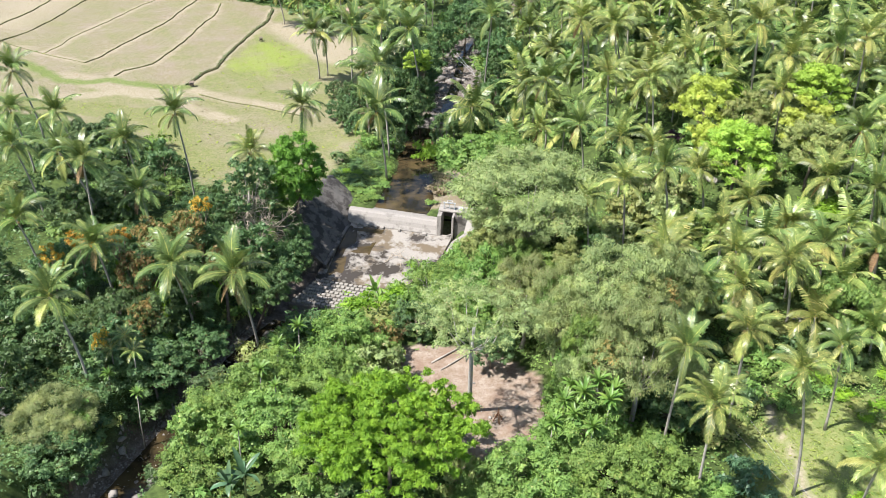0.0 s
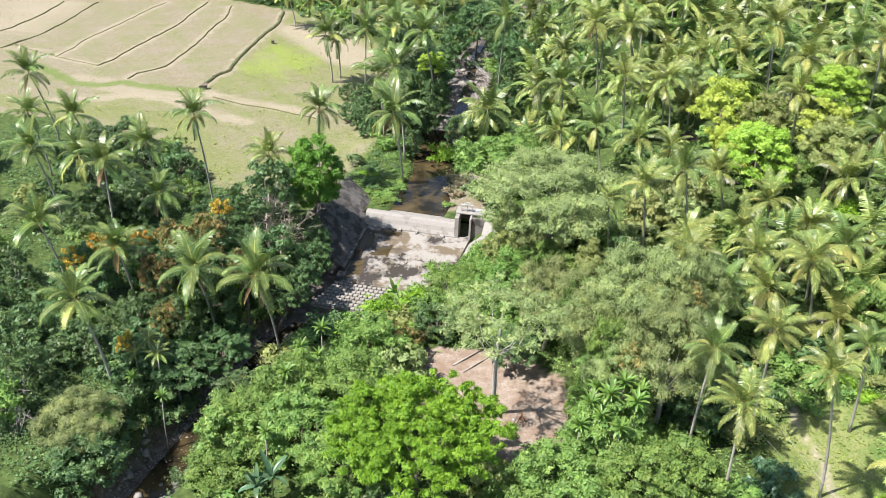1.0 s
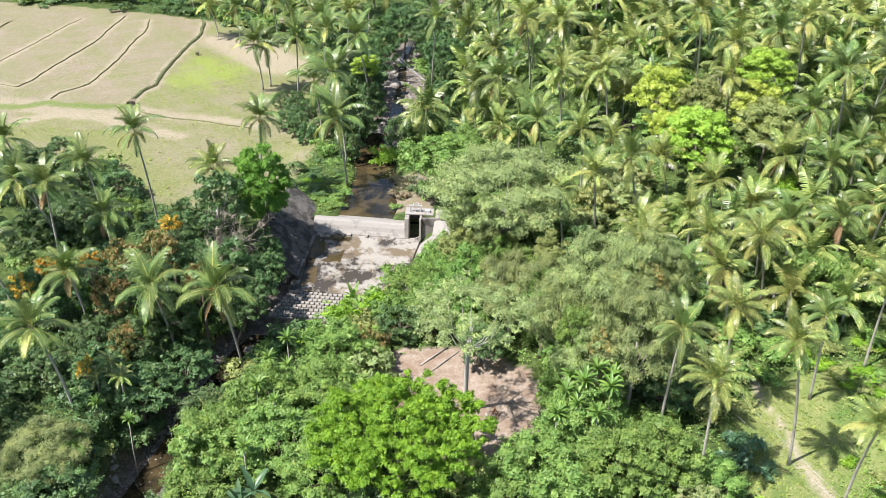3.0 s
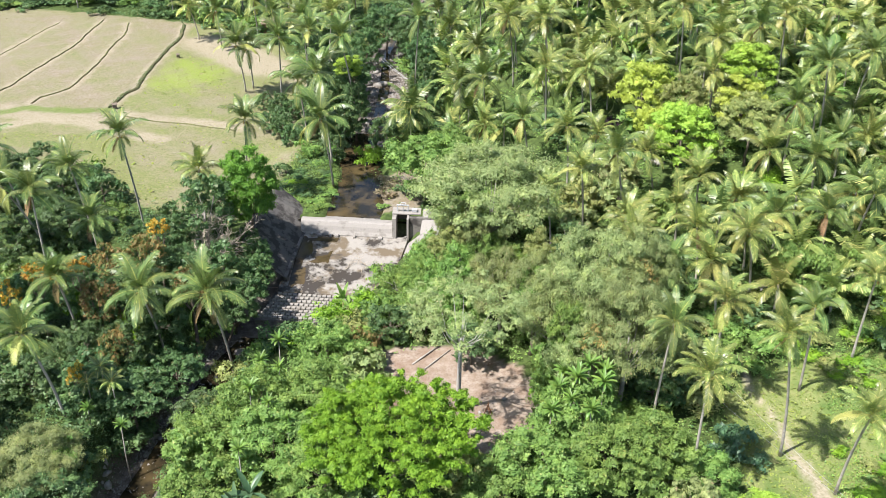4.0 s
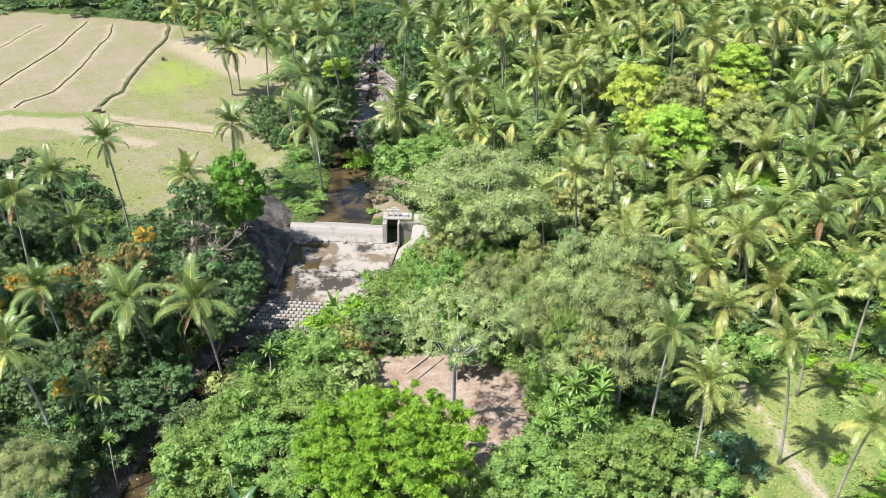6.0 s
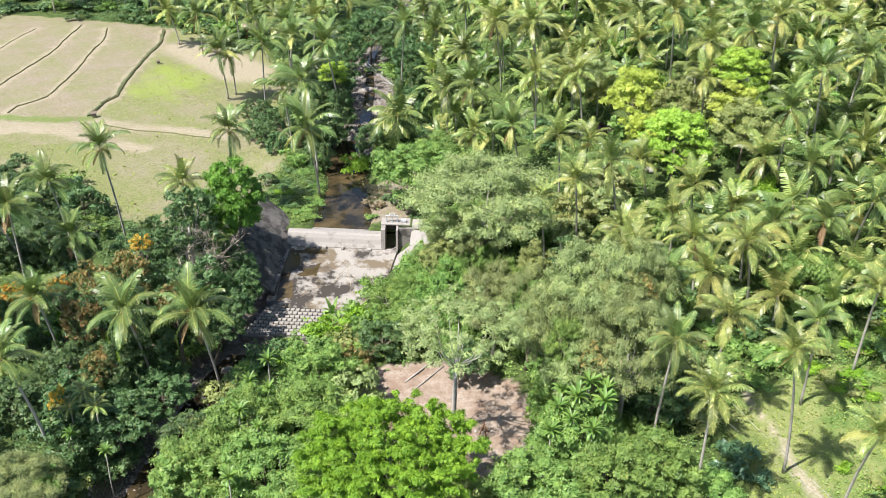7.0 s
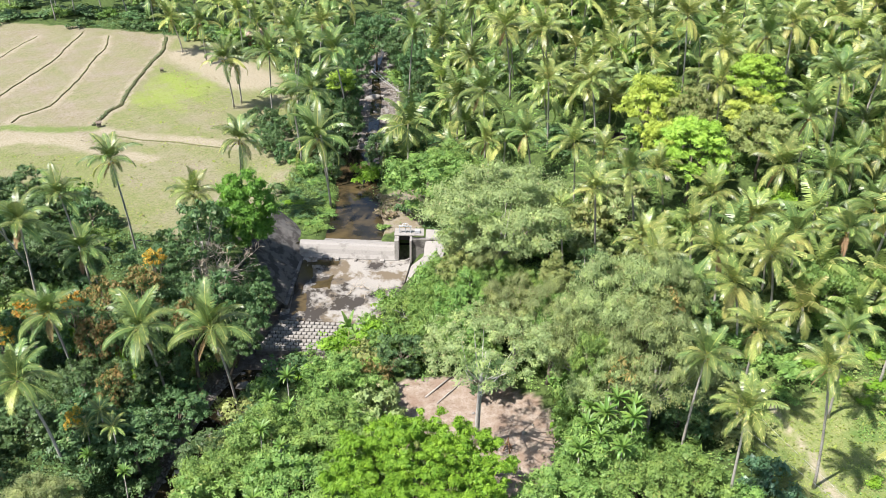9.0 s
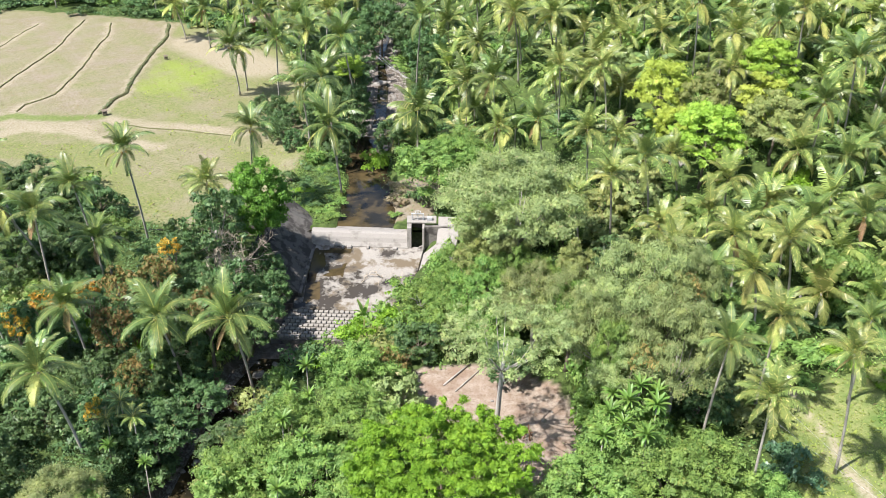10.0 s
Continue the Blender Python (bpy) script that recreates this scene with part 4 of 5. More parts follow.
# ---------------------------------------------------------------- coconut palms: heart of each crown on the plan
PALMS = [(-30.9, 75.5, 12.3, 1.0), (-22.3, 86.3, 9.8, 1.12), (-15.2, 88.4, 9.3, 1.35), (-34.7, 73.0, 10.2, 1.0), (-35.6, 67.1, 10.7, 1.05), (-31.9, 69.0, 7.3, 1.0),
         (-23.7, 112.2, 10.5, 1.25), (-16.4, 94.5, 12.0, 1.25), (-15.6, 107.8, 12.0, 1.3), (-43.9, 143.5, 5.4, 1.2), (-38.5, 139.0, 6.2, 1.25), (-19.5, 100.5, 9.0, 1.15), (-20.5, 115.0, 10.5, 1.25), (-18.5, 122.0, 11.0, 1.2), (-23.0, 124.5, 9.5, 1.2), (-25.1, 78.6, 7.8, 0.9), (-30.8, 118.8, 7.3, 1.2),
         (-29.7, 120.7, 6.4, 1.1), (-24.5, 58.6, 6.8, 1.15), (-19.4, 58.5, 6.8, 1.25), (-29.4, 49.9, 8.6, 1.0), (-31.3, 59.7, 7.1, 1.0),
         (-6.6, 113.9, 12.8, 1.1), (1.3, 98.7, 10.7, 1.25), (4.2, 111.0, 14.2, 1.15), (7.7, 94.2, 13.4, 1.1), (12.1, 94.5, 13.5, 1.0), (7.9, 103.9, 16.0, 1.1),
         (22.4, 100.3, 18.6, 1.15), (25.2, 95.3, 16.8, 1.1), (24.4, 91.8, 14.1, 1.0), (29.7, 96.6, 17.8, 1.0), (32.2, 96.9, 19.1, 1.1), (32.3, 83.1, 18.2, 1.15),
         (38.2, 88.0, 17.9, 1.1), (29.6, 81.4, 14.9, 1.0), (9.5, 72.0, 12.0, 0.95), (12.8, 75.3, 12.1, 1.05), (16.4, 80.0, 10.2, 0.95), (17.8, 71.7, 8.9, 1.1),
         (23.5, 74.2, 8.6, 1.1), (27.3, 79.5, 11.0, 1.15), (22.0, 64.6, 10.3, 1.05), (30.6, 77.0, 11.5, 1.1), (33.4, 73.5, 9.9, 1.15), (37.1, 82.0, 11.4, 1.15),
         (33.1, 78.7, 12.3, 1.0), (1.5, 90.0, 8.5, 0.95), (5.4, 90.6, 9.2, 1.0), (9.3, 84.0, 11.0, 1.0), (6.6, 71.0, 10.4, 0.8), (12.6, 62.5, 10.6, 1.0),
         (18.4, 66.5, 9.6, 1.0), (15.4, 61.5, 9.2, 0.95), (18.5, 61.5, 9.4, 0.95), (23.6, 53.4, 10.6, 0.85), (28.9, 57.0, 10.9, 1.0), (23.7, 42.7, 10.0, 1.0),
         (19.8, 47.3, 12.3, 1.0), (17.6, 53.3, 11.0, 0.95), (13.5, 50.2, 11.0, 0.98), (15.0, 46.0, 10.1, 1.0),
         (-56.0, 90.0, 9.0, 1.1), (-46.0, 81.0, 8.6, 1.05), (-45.5, 72.3, 8.8, 1.05), (-37.8, 59.9, 8.4, 1.1), (-52.0, 82.5, 7.6, 1.0), (-40.5, 71.5, 9.0, 1.0),
         (20.5, 76.5, 9.5, 1.0), (25.5, 69.5, 9.5, 1.0), (29.5, 69.0, 10.0, 1.0), (12.5, 86.0, 9.5, 0.95), (36.0, 68.5, 9.5, 1.0), (13.0, 68.5, 9.3, 0.9), (37.5, 76.0, 11.0, 1.0)]
for px, py, pz_, ps in PALMS:
    sunny = 0.32 if px > 0 else 0.16
    palm(px, py, pz_, ps * (0.8 if px > 10 and py < 60 else 0.93), 24, sunny)
taken = [(p[0], p[1]) for p in PALMS]


def clear_of(x, y, gap):
    return all(math.hypot(x - a, y - b) > gap for a, b in taken)


edge = 0
while edge < 52:
    x, y = rng.uniform(-92, -18), rng.uniform(136, 182)
    if inside(x, y, FIELD) or not (inside(x, y - 9, FIELD) or y > 166 or x > -32) or not clear_of(x, y, 3.2) or river(x, y)[0] < 1.5 or -x > 0.62 * y:
        continue
    taken.append((x, y))
    palm(x, y, rng.uniform(4.5, 8.5), rng.uniform(1.1, 1.35), 18, 0.3, None, True)
    edge += 1
grove = 0
tries = 0
while grove < 190 and tries < 20000:
    tries += 1
    x, y = rng.uniform(-88, 84), rng.uniform(96, 190)
    if x < -18 and inside(x, y, [(-140, 90)] + FIELD[2:] + [(-140, 165)]):
        continue
    if (x < -20 and y < 128) or (x < -46 and y < 152) or abs(x) > 0.5 * y + 4 or (-11 < x < 14 and y < 98) or (13 < x < 40 and y < 103):
        continue
    if river(x, y)[0] < 2.6 or not clear_of(x, y, 4.0):
        continue
    taken.append((x, y))
    palm(x, y, float(land(x, y)) + rng.uniform(4.0, 9.0), rng.uniform(1.18, 1.46), 18, 0.3, None, True)
    grove += 1
filled = 0
tries = 0
while filled < 58 and tries < 6000:
    tries += 1
    x, y = rng.uniform(14, 52), rng.uniform(62, 108)
    if abs(x) > 0.5 * y + 4 or not clear_of(x, y, 3.1) or (13 < x < 33 and 73 < y < 98):
        continue
    taken.append((x, y))
    palm(x, y, float(land(x, y)) + rng.uniform(2.5, 5.0), rng.uniform(0.95, 1.2), 20, 0.4, None, True)
    filled += 1

low = 0
while low < 70:
    x, y = rng.uniform(-10, 62), rng.uniform(92, 150)
    if abs(x) > 0.5 * y + 2 or river(x, y)[0] < 2.4 or (13 < x < 32 and y < 100) or not clear_of(x, y, 2.6):
        continue
    taken.append((x, y))
    palm(x, y, float(land(x, y)) + rng.uniform(1.4, 3.2), rng.uniform(0.9, 1.2), 18, 0.3, (0.0, 0.0), True)
    low += 1

# ---------------------------------------------------------------- broad-leaved trees
RAIN = "spreading grey-green tree with fine feathery foliage"
for x, y, top, r, tall in ((1.9, 70.8, 14.0, 5.9, 8.0), (-0.2, 70.4, 9.4, 2.6, 6.5), (9.3, 57.8, 13.6, 3.9, 9.0), (11.4, 53.4, 12.0, 3.4, 9.0), (6.9, 57.4, 10.4, 3.2, 8.0), (8.6, 53.2, 8.6, 2.8, 6.5), (12.8, 60.5, 12.2, 3.0, 8.0),
                           (2.8, 63.2, 8.6, 3.0, 7.0), (5.6, 61.5, 9.4, 2.8, 7.5), (1.6, 73.4, 6.4, 2.3, 5.0)):
    tree("rain", x, y, top, r, RAIN, "rain_tree", tall)
for x, y, top, r, tall in ((-4.4, 88.6, 7.6, 4.2, 6.0), (-2.2, 93.5, 6.5, 3.2, 5.0), (0.5, 77.5, 6.5, 3.4, 5.0), (3.6, 66.0, 7.6, 2.8, 5.0), (-3.4, 73.0, 2.6, 2.2, 4.0), (-5.4, 70.0, 2.2, 2.2, 4.0), (-2.4, 77.0, 2.4, 1.8, 3.0), (-3.0, 65.5, 4.2, 2.6, 4.5), (-0.8, 66.0, 7.0, 2.8, 6.0), (-3.6, 68.4, 4.4, 2.0, 4.5),
                           (5.6, 46.0, 4.8, 3.6, 4.5), (7.8, 49.4, 6.6, 2.8, 5.0), (9.8, 46.4, 5.6, 3.0, 5.0), (12.6, 47.2, 5.3, 3.0, 5.0), (2.8, 44.3, 3.6, 2.8, 4.0), (16.2, 46.5, 3.0, 2.2, 3.0),
                           (-10.4, 57.6, 4.8, 2.8, 4.5), (-10.3, 52.4, 4.8, 3.0, 4.5), (-14.2, 50.8, 4.8, 3.0, 4.5), (-12.4, 47.0, 4.9, 3.0, 4.5), (-17.8, 49.2, 2.6, 2.6, 4.0), (-16.6, 44.6, 2.6, 3.0, 4.0), (-8.8, 45.0, 4.4, 3.0, 4.5),
                           (7.0, 54.6, 4.6, 2.0, 4.0), (-14.8, 54.6, 2.6, 2.4, 3.5), (-7.8, 48.5, 5.4, 2.6, 4.5)):
    tree("mid", x, y, top, r, "dense leafy green tree hung with creepers", "leafy_tree", tall)
for x, y, top, r, tall in ((-24.6, 70.8, 4.2, 2.0, 4.5), (-24.4, 61.6, 5.0, 2.4, 5.0), (-22.8, 66.4, 5.2, 2.0, 5.0), (-21.6, 67.6, 6.0, 2.3, 5.6), (-24.8, 66.5, 6.0, 2.8, 5.0), (-27.8, 62.0, 6.0, 2.6, 5.0), (-32.5, 64.0, 5.8, 2.6, 5.0), (-35.5, 62.0, 5.4, 2.6, 5.0), (-27.4, 71.5, 6.2, 2.4, 4.5),
                           (-24.0, 53.5, 2.8, 2.6, 4.0), (-25.8, 57.8, 4.4, 2.1, 4.4), (-29.0, 57.6, 4.6, 2.2, 4.5), (-27.5, 55.0, 3.6, 2.6, 4.0), (-32.0, 54.0, 3.8, 2.8, 4.5), (-15.2, 113.5, 7.5, 2.6, 6.5), (-15.6, 119.5, 7.0, 2.6, 6.0), (-6.4, 126.0, 7.8, 3.0, 6.5), (-8.0, 132.0, 8.0, 3.4, 7.0), (-12.6, 137.0, 8.4, 3.4, 7.0), (-15.0, 131.0, 7.0, 2.4, 6.5), (-10.0, 142.0, 8.4, 3.6, 7.0), (-17.6, 104.0, 6.0, 2.2, 6.0), (-19.0, 110.0, 6.5, 2.4, 6.0), (-18.6, 117.0, 7.0, 2.4, 6.5), (-20.4, 127.0, 7.0, 2.6, 6.5), (-15.8, 104.5, 5.0, 2.0, 5.0), (-15.4, 98.5, 3.6, 1.7, 3.4), (-5.6, 113.5, 5.4, 2.2, 5.0), (-6.6, 106.5, 4.2, 2.0, 4.4), (-5.8, 119.0, 6.0, 2.2, 5.5), (-24.2, 112.5, 3.2, 1.7, 3.4), (-22.6, 110.0, 3.2, 1.6, 3.4), (-24.4, 107.5, 2.6, 1.4, 2.8), (-22.6, 105.5, 3.0, 1.5, 3.2), (-20.8, 102.4, 3.0, 1.5, 3.2), (-26.8, 114.6, 2.4, 1.2, 2.4), (-46.0, 91.0, 4.2, 2.6, 3.5), (-49.5, 90.0, 4.0, 2.4, 3.5), (-42.5, 87.5, 3.4, 2.2, 3.0), (-22.0, 57.0, 2.4, 2.2, 3.5),
                           (0.6, 60.0, 4.0, 1.8, 3.5), (-6.0, 63.5, 3.2, 2.0, 3.5), (14.0, 55.0, 5.0, 2.6, 5.0), (-38, 78, 4.6, 2.4, 4), (-41, 73, 5.0, 2.6, 4.5), (-19.0, 52.8, 1.6, 2.0, 3.0)):
    tree("dark", x, y, top, r, "dark green broad-leaved tree in dense undergrowth", "dark_leafy_tree", tall)
for key, x, y, top, r, tall in (("olive", 10.8, 55.6, 12.6, 1.7, 4.0), ("mid", 5.4, 61.2, 8.6, 1.9, 5.5), ("thin", 8.0, 60.4, 12.8, 1.6, 4.0), ("mid", 1.6, 66.2, 8.4, 1.7, 5.0), ("olive", 6.2, 63.6, 10.4, 1.7, 4.5),
                                ("mid", 7.4, 54.4, 9.6, 1.5, 5.0), ("rusty", 9.2, 52.4, 9.8, 1.2, 3.4), ("olive", -1.6, 68.4, 8.2, 1.6, 4.0), ("rusty", 12.4, 56.6, 12.0, 1.1, 3.0), ("lime", 3.4, 66.8, 7.2, 1.2, 3.0)):
    tree(key, x, y, top, r, "tree of another green among the grey-green crowns", "mixed_tree", tall)
for x, y, top, r, tall in ((-14.9, 103.2, 5.8, 2.2, 5.6), (-10.0, 102.0, 4.4, 1.9, 4.2), (-14.2, 108.5, 6.2, 2.0, 6.0)):
    tree("dark", x, y, top, r, "dark green tree leaning over the stream", "dark_leafy_tree", tall)
for x, y, top, r, tall in ((-18.7, 67.6, 3.4, 1.7, 3.6), (-18.7, 71.0, 3.2, 1.7, 3.8), (-19.2, 73.4, 3.4, 1.6, 3.6), (-20.4, 75.2, 3.6, 1.4, 3.4), (-19.0, 65.2, 3.0, 1.6, 3.4)):
    tree("dark", x, y, top, r, "dark green tree against the sloping bank lining", "dark_leafy_tree", tall, (1.5, 0.0))
tree("flame", -4.2, 45.2, 8.0, 6.2, "broad flat-topped tree with vivid green feathery leaves", "flame_tree", 6.4)
tree("sparse", 0.0, 51.6, 12.4, 4.4, "thin-crowned tree with a pale bare trunk in the clearing", "pale_trunk_tree", 3.8, (0.3, -3.2))
tree("round", -20.4, 77.6, 10.6, 2.6, "upright fresh green tree with a rounded crown", "round_tree", 8.6)
tree("thin", -23.2, 72.6, 9.8, 3.0, "thinly leaved tree with grey twigs", "thin_tree", 6.0)
tree("thin", -23.8, 74.6, 8.4, 2.6, "thinly leaved tree with grey twigs", "thin_tree", 5.5)
for key, x, y, top, r, tall, label in (("yellow", 17.4, 91.4, 15.4, 2.8, 7.0, "tree in pale yellow-green young leaf"), ("yellow", 18.2, 87.5, 12.0, 2.0, 5.5, "tree in pale yellow-green young leaf"), ("olive", 21.2, 90.2, 14.4, 2.4, 6.0, "olive-green tree with brownish young leaf"),
                                       ("lime", 19.8, 82.0, 14.2, 3.1, 6.5, "tree in bright lime-green young leaf"), ("lime", 27.6, 91.2, 17.4, 2.6, 5.5, "tree in bright lime-green young leaf"), ("yellow", 26.8, 88.4, 15.0, 2.5, 5.5, "tree in pale yellow-green young leaf"),
                                       ("olive", 26.8, 84.0, 14.8, 2.9, 5.5, "olive-green tree with brownish young leaf"), ("olive", 22.4, 83.6, 11.2, 1.8, 4.5, "olive-green tree with brownish young leaf"),
                                       ("mid", 26.8, 64.4, 9.6, 2.8, 6.0, "leafy green tree on the slope above the lawn"), ("mid", 30.4, 64.6, 9.0, 2.6, 6.0, "leafy green tree on the slope above the lawn"), ("lime", 34.0, 62.0, 6.5, 2.0, 4.5, "tree in bright lime-green young leaf"),
                                       ("rain", 15.8, 104.0, 12.4, 2.4, 5.5, RAIN), ("rain", -28.2, 46.0, 2.6, 3.0, 4.2, "grey-green leafy tree on the stream bank"), ("dark", -26.5, 44.0, 2.0, 2.6, 4.0, "dark leafy tree on the stream bank"),
                                       ("lime", -15.2, 112.0, 8.6, 1.8, 3.5, "tree in bright lime-green young leaf"), ("lime", 19.4, 44.6, 1.6, 1.6, 2.2, "tree in bright lime-green young leaf")):
    tree(key, x, y, top, r, label, "young_leaf_tree" if key in ("lime", "yellow") else "olive_tree", tall)
for x, y, top, r in ((-26.4, 66.0, 7.6, 1.6), (-29.0, 64.8, 7.4, 1.6), (-28.6, 60.5, 6.4, 1.5), (-22.2, 63.5, 6.6, 1.4), (-26.2, 56.5, 5.0, 1.2), (-8.0, 60.0, 3.4, 1.3)):
    tree("rusty", x, y, top, r, "small tree with rust-brown dry leaves", "rusty_tree", 4.4)
for x, y, top, r in ((-33.5, 61.2, 7.4, 1.0), (-26.0, 68.2, 8.0, 0.9), (-31.0, 62.8, 7.2, 0.9), (-35.4, 60.0, 6.2, 0.9), (-27.6, 52.6, 4.4, 0.6)):
    tree("orange", x, y, top, r, "slender tree tipped with orange flowers", "flowering_tree", 2.6)

# smaller trees that close the gaps
small = 0
while small < 78:
    if rng.random() < 0.5:
        x, y = rng.uniform(-62, -17), rng.uniform(43, 88)
        if x > -23 and y > 66 or inside(x, y, [(-34, 80), (-24, 76), (-22, 90), (-34, 92)]):
            continue
        key = ("bushdark", "bushmid", "bushdark", "thin", "busholive", "bushmid")[rng.integers(6)]
    else:
        x, y = rng.uniform(-9, 17), rng.uniform(43, 84)
        if inside(x, y, [(-12, 66), (-5, 66), (-1, 72), (1, 88), (-14, 88)]) or (-10 < x < 1 and y < 50):
            continue
        key = ("bushmid", "bushgrey", "bushgrey", "bushmid", "busholive")[rng.integers(5)]
    if river(x, y)[0] < 1.6 or inside(x, y, SOIL) or (-1 < x < 8.2 and 46 < y < 62.5) or inside(x, y, FIELD) or inside(x, y, LAWN) or -x > 0.68 * y + 4 or not clear_of(x, y, 1.6):
        continue
    taken.append((x, y))
    r = rng.uniform(1.5, 2.5)
    tree(key, x, y, float(land(x, y)) + r * rng.uniform(1.3, 2.0), r, "bushy young tree filling the gaps of the grove", "young_tree", r * 2.2, group="young trees")
    small += 1

# ---------------------------------------------------------------- shrubs and creeping cover


def shrub_kind(material, g, size=0.26, density=230):
    ms = [(np.array([g.normal(0, 0.55), g.normal(0, 0.55), g.uniform(0.25, 0.95)]), g.uniform(0.45, 0.8)) for _ in range(8)]
    return tri_mesh("foliage", crown_quads(g, ms, density, size, 0.55, 0.75, 0.6, 0.5), material)


sg = np.random.default_rng(21)
SHRUBS = {k: [shrub_kind(m, sg) for _ in range(n)] for k, m, n in (("mid", LEAF_MID, 3), ("dark", LEAF_DARK, 3), ("bright", LEAF_BRIGHT, 2), ("olive", LEAF_OLIVE, 2), ("purple", LEAF_PURPLE, 1), ("blue", LEAF_BLUE, 1), ("lime", LEAF_LIME, 1), ("straw", STRAW, 1))}
SAY = {"mid": "low leafy green shrub in the undergrowth", "dark": "low dark green shrub in the undergrowth", "bright": "low bright green shrub", "olive": "low olive-green shrub with dry leaves",
       "purple": "dark purple-leaved shrub among palms", "blue": "broad-leaved blue-green shrub beside the palms", "lime": "low yellow-green shrub", "straw": "dry straw-coloured bush on the bank"}
stem_me = tubes("stems", [([(0, 0, -0.2), (dx * 0.5, dy * 0.5, 0.4), (dx, dy, 0.8)], [0.05, 0.035, 0.012], 4) for dx, dy in ((0.3, 0.1), (-0.3, 0.25), (0.05, -0.35), (-0.2, -0.2))], BARK_DARK)


def shrub(kind, x, y, r, h=None, name="shrub"):
    root = tagged(new(name), SAY[kind] if name == "shrub" else "rank leafy bush filling the floor of the palm grove", "shrub", "shrubs" if name == "shrub" else "bushes of the grove")
    h = h or r * rng.uniform(0.8, 1.2)
    root.matrix_basis = Matrix.LocRotScale((x * S, y * S, ground_at(x * S, y * S)), Euler((0, 0, rng.uniform(0, 6.28))), (r * S / 1.3, r * S / 1.3, h * S / 1.3))
    part("foliage", SHRUBS[kind][rng.integers(len(SHRUBS[kind]))], root)
    part("woody_base", stem_me, root)


def blocked(x, y):
    return (river(x, y)[0] < 0.9 or (-22.5 < x < -5.5 and 67 < y < 88.2) or (-8 < x < -1.5 and 80 < y < 86) or bool(inside(x, y, FIELD)) or bool(inside(x, y, SOIL)) or bool(inside(x, y, LAWN)) or (x > 0.52 * y + 6) or (-x > 0.68 * y + 6))


hugging = 0
while hugging < 46:
    x, y = rng.uniform(-30, -8), rng.uniform(43, 67)
    d = float(river(x, y)[0])
    if d < 0.7 or d > 2.2 or inside(x, y, SOIL):
        continue
    shrub(("dark", "mid", "dark", "olive")[rng.integers(4)], x, y, rng.uniform(0.9, 1.5))
    hugging += 1
slope = 0
while slope < 70:
    x, y = rng.uniform(15, 42), rng.uniform(54, 68)
    if inside(x, y, LAWN) or x > 0.52 * y + 6:
        continue
    # Darker kinds prevail: shade of the palms is put into the leaf colour.
    shrub(("dark", "mid", "dark", "mid", "olive")[rng.integers(5)], x, y, rng.uniform(0.9, 1.8), rng.uniform(0.6, 1.5))
    slope += 1
made = 0
while made < 118:
    x, y = rng.uniform(-58, 50), rng.uniform(41, 116)
    if blocked(x, y) or rng.random() > (1.0 if y < 80 else 0.55):
        continue
    kind = ("dark", "dark", "mid", "mid", "olive")[rng.integers(5)] if x < -14 else ("mid", "mid", "bright", "olive", "dark", "mid")[rng.integers(6)]
    shrub(kind, x, y, rng.uniform(0.9, 1.9))
    made += 1
behind = 0
while behind < 120:
    x, y = rng.uniform(-46, 68), rng.uniform(90, 158)
    if blocked(x, y) or abs(x) > 0.5 * y + 2 or (13 < x < 24 and 88 < y < 100) or (-24 < x < -4 and y < 106):
        continue
    shrub(("dark", "mid", "dark", "mid", "olive")[rng.integers(5)], x, y, rng.uniform(1.5, 2.8), rng.uniform(0.9, 2.2), "wild_bush")
    behind += 1
edging = 0
while edging < 46:
    x, y = rng.uniform(-84, -24), rng.uniform(138, 172)
    if inside(x, y, FIELD) or -x > 0.6 * y or river(x, y)[0] < 1.5:
        continue
    shrub(("dark", "mid", "dark")[rng.integers(3)], x, y, rng.uniform(1.6, 3.0), rng.uniform(0.9, 1.8), "wild_bush")
    edging += 1
shrub("purple", 15.5, 96.3, 1.2)
for x, y, r in ((19.2, 50.5, 1.5), (18.0, 49.0, 1.2), (20.3, 49.2, 1.0)):
    shrub("blue", x, y, r)
for x, y, r in ((-8.8, 92.5, 1.1), (-9.2, 90.0, 0.9), (-8.2, 88.6, 0.8)):
    shrub("straw", x, y, r, 0.7)
for x, y, r in ((-16.8, 91.5, 1.2), (-17.6, 89.2, 1.2), (-16.2, 94.0, 1.0), (-18.6, 93.0, 1.1), (-18.0, 96.0, 1.0), (-16.4, 98.0, 0.8), (-7.2, 96.0, 1.4), (-7.6, 100.0, 1.3)):
    shrub("mid" if x > -10 else "dark", x, y, r, 0.7 if x > -10 else 0.3)
for x, y, r in ((-13.8, 69.2, 0.8), (-15.2, 68.2, 0.7), (-10.6, 69.2, 1.4), (-9.2, 71.6, 1.3), (-8.4, 67.8, 1.6), (-7.8, 74.0, 1.0), (-6.6, 72.4, 1.5), (-1.8, 80.2, 1.2), (-11.6, 65.6, 1.6), (-13.0, 62.4, 1.7), (-11.6, 60.4, 1.7)):
    shrub("bright" if rng.random() < 0.35 else "mid", x, y, r)
for x, y, r in ((-18.4, 87.6, 0.9), (-17.0, 87.4, 1.0), (-15.6, 85.2, 0.8), (-17.8, 91.0, 0.9), (-15.4, 93.0, 0.9), (-19.4, 90.4, 0.8), (-16.6, 96.0, 0.8), (-15.6, 96.6, 0.8)):
    shrub("bright" if rng.random() < 0.3 else "mid", x, y, r, 0.3)
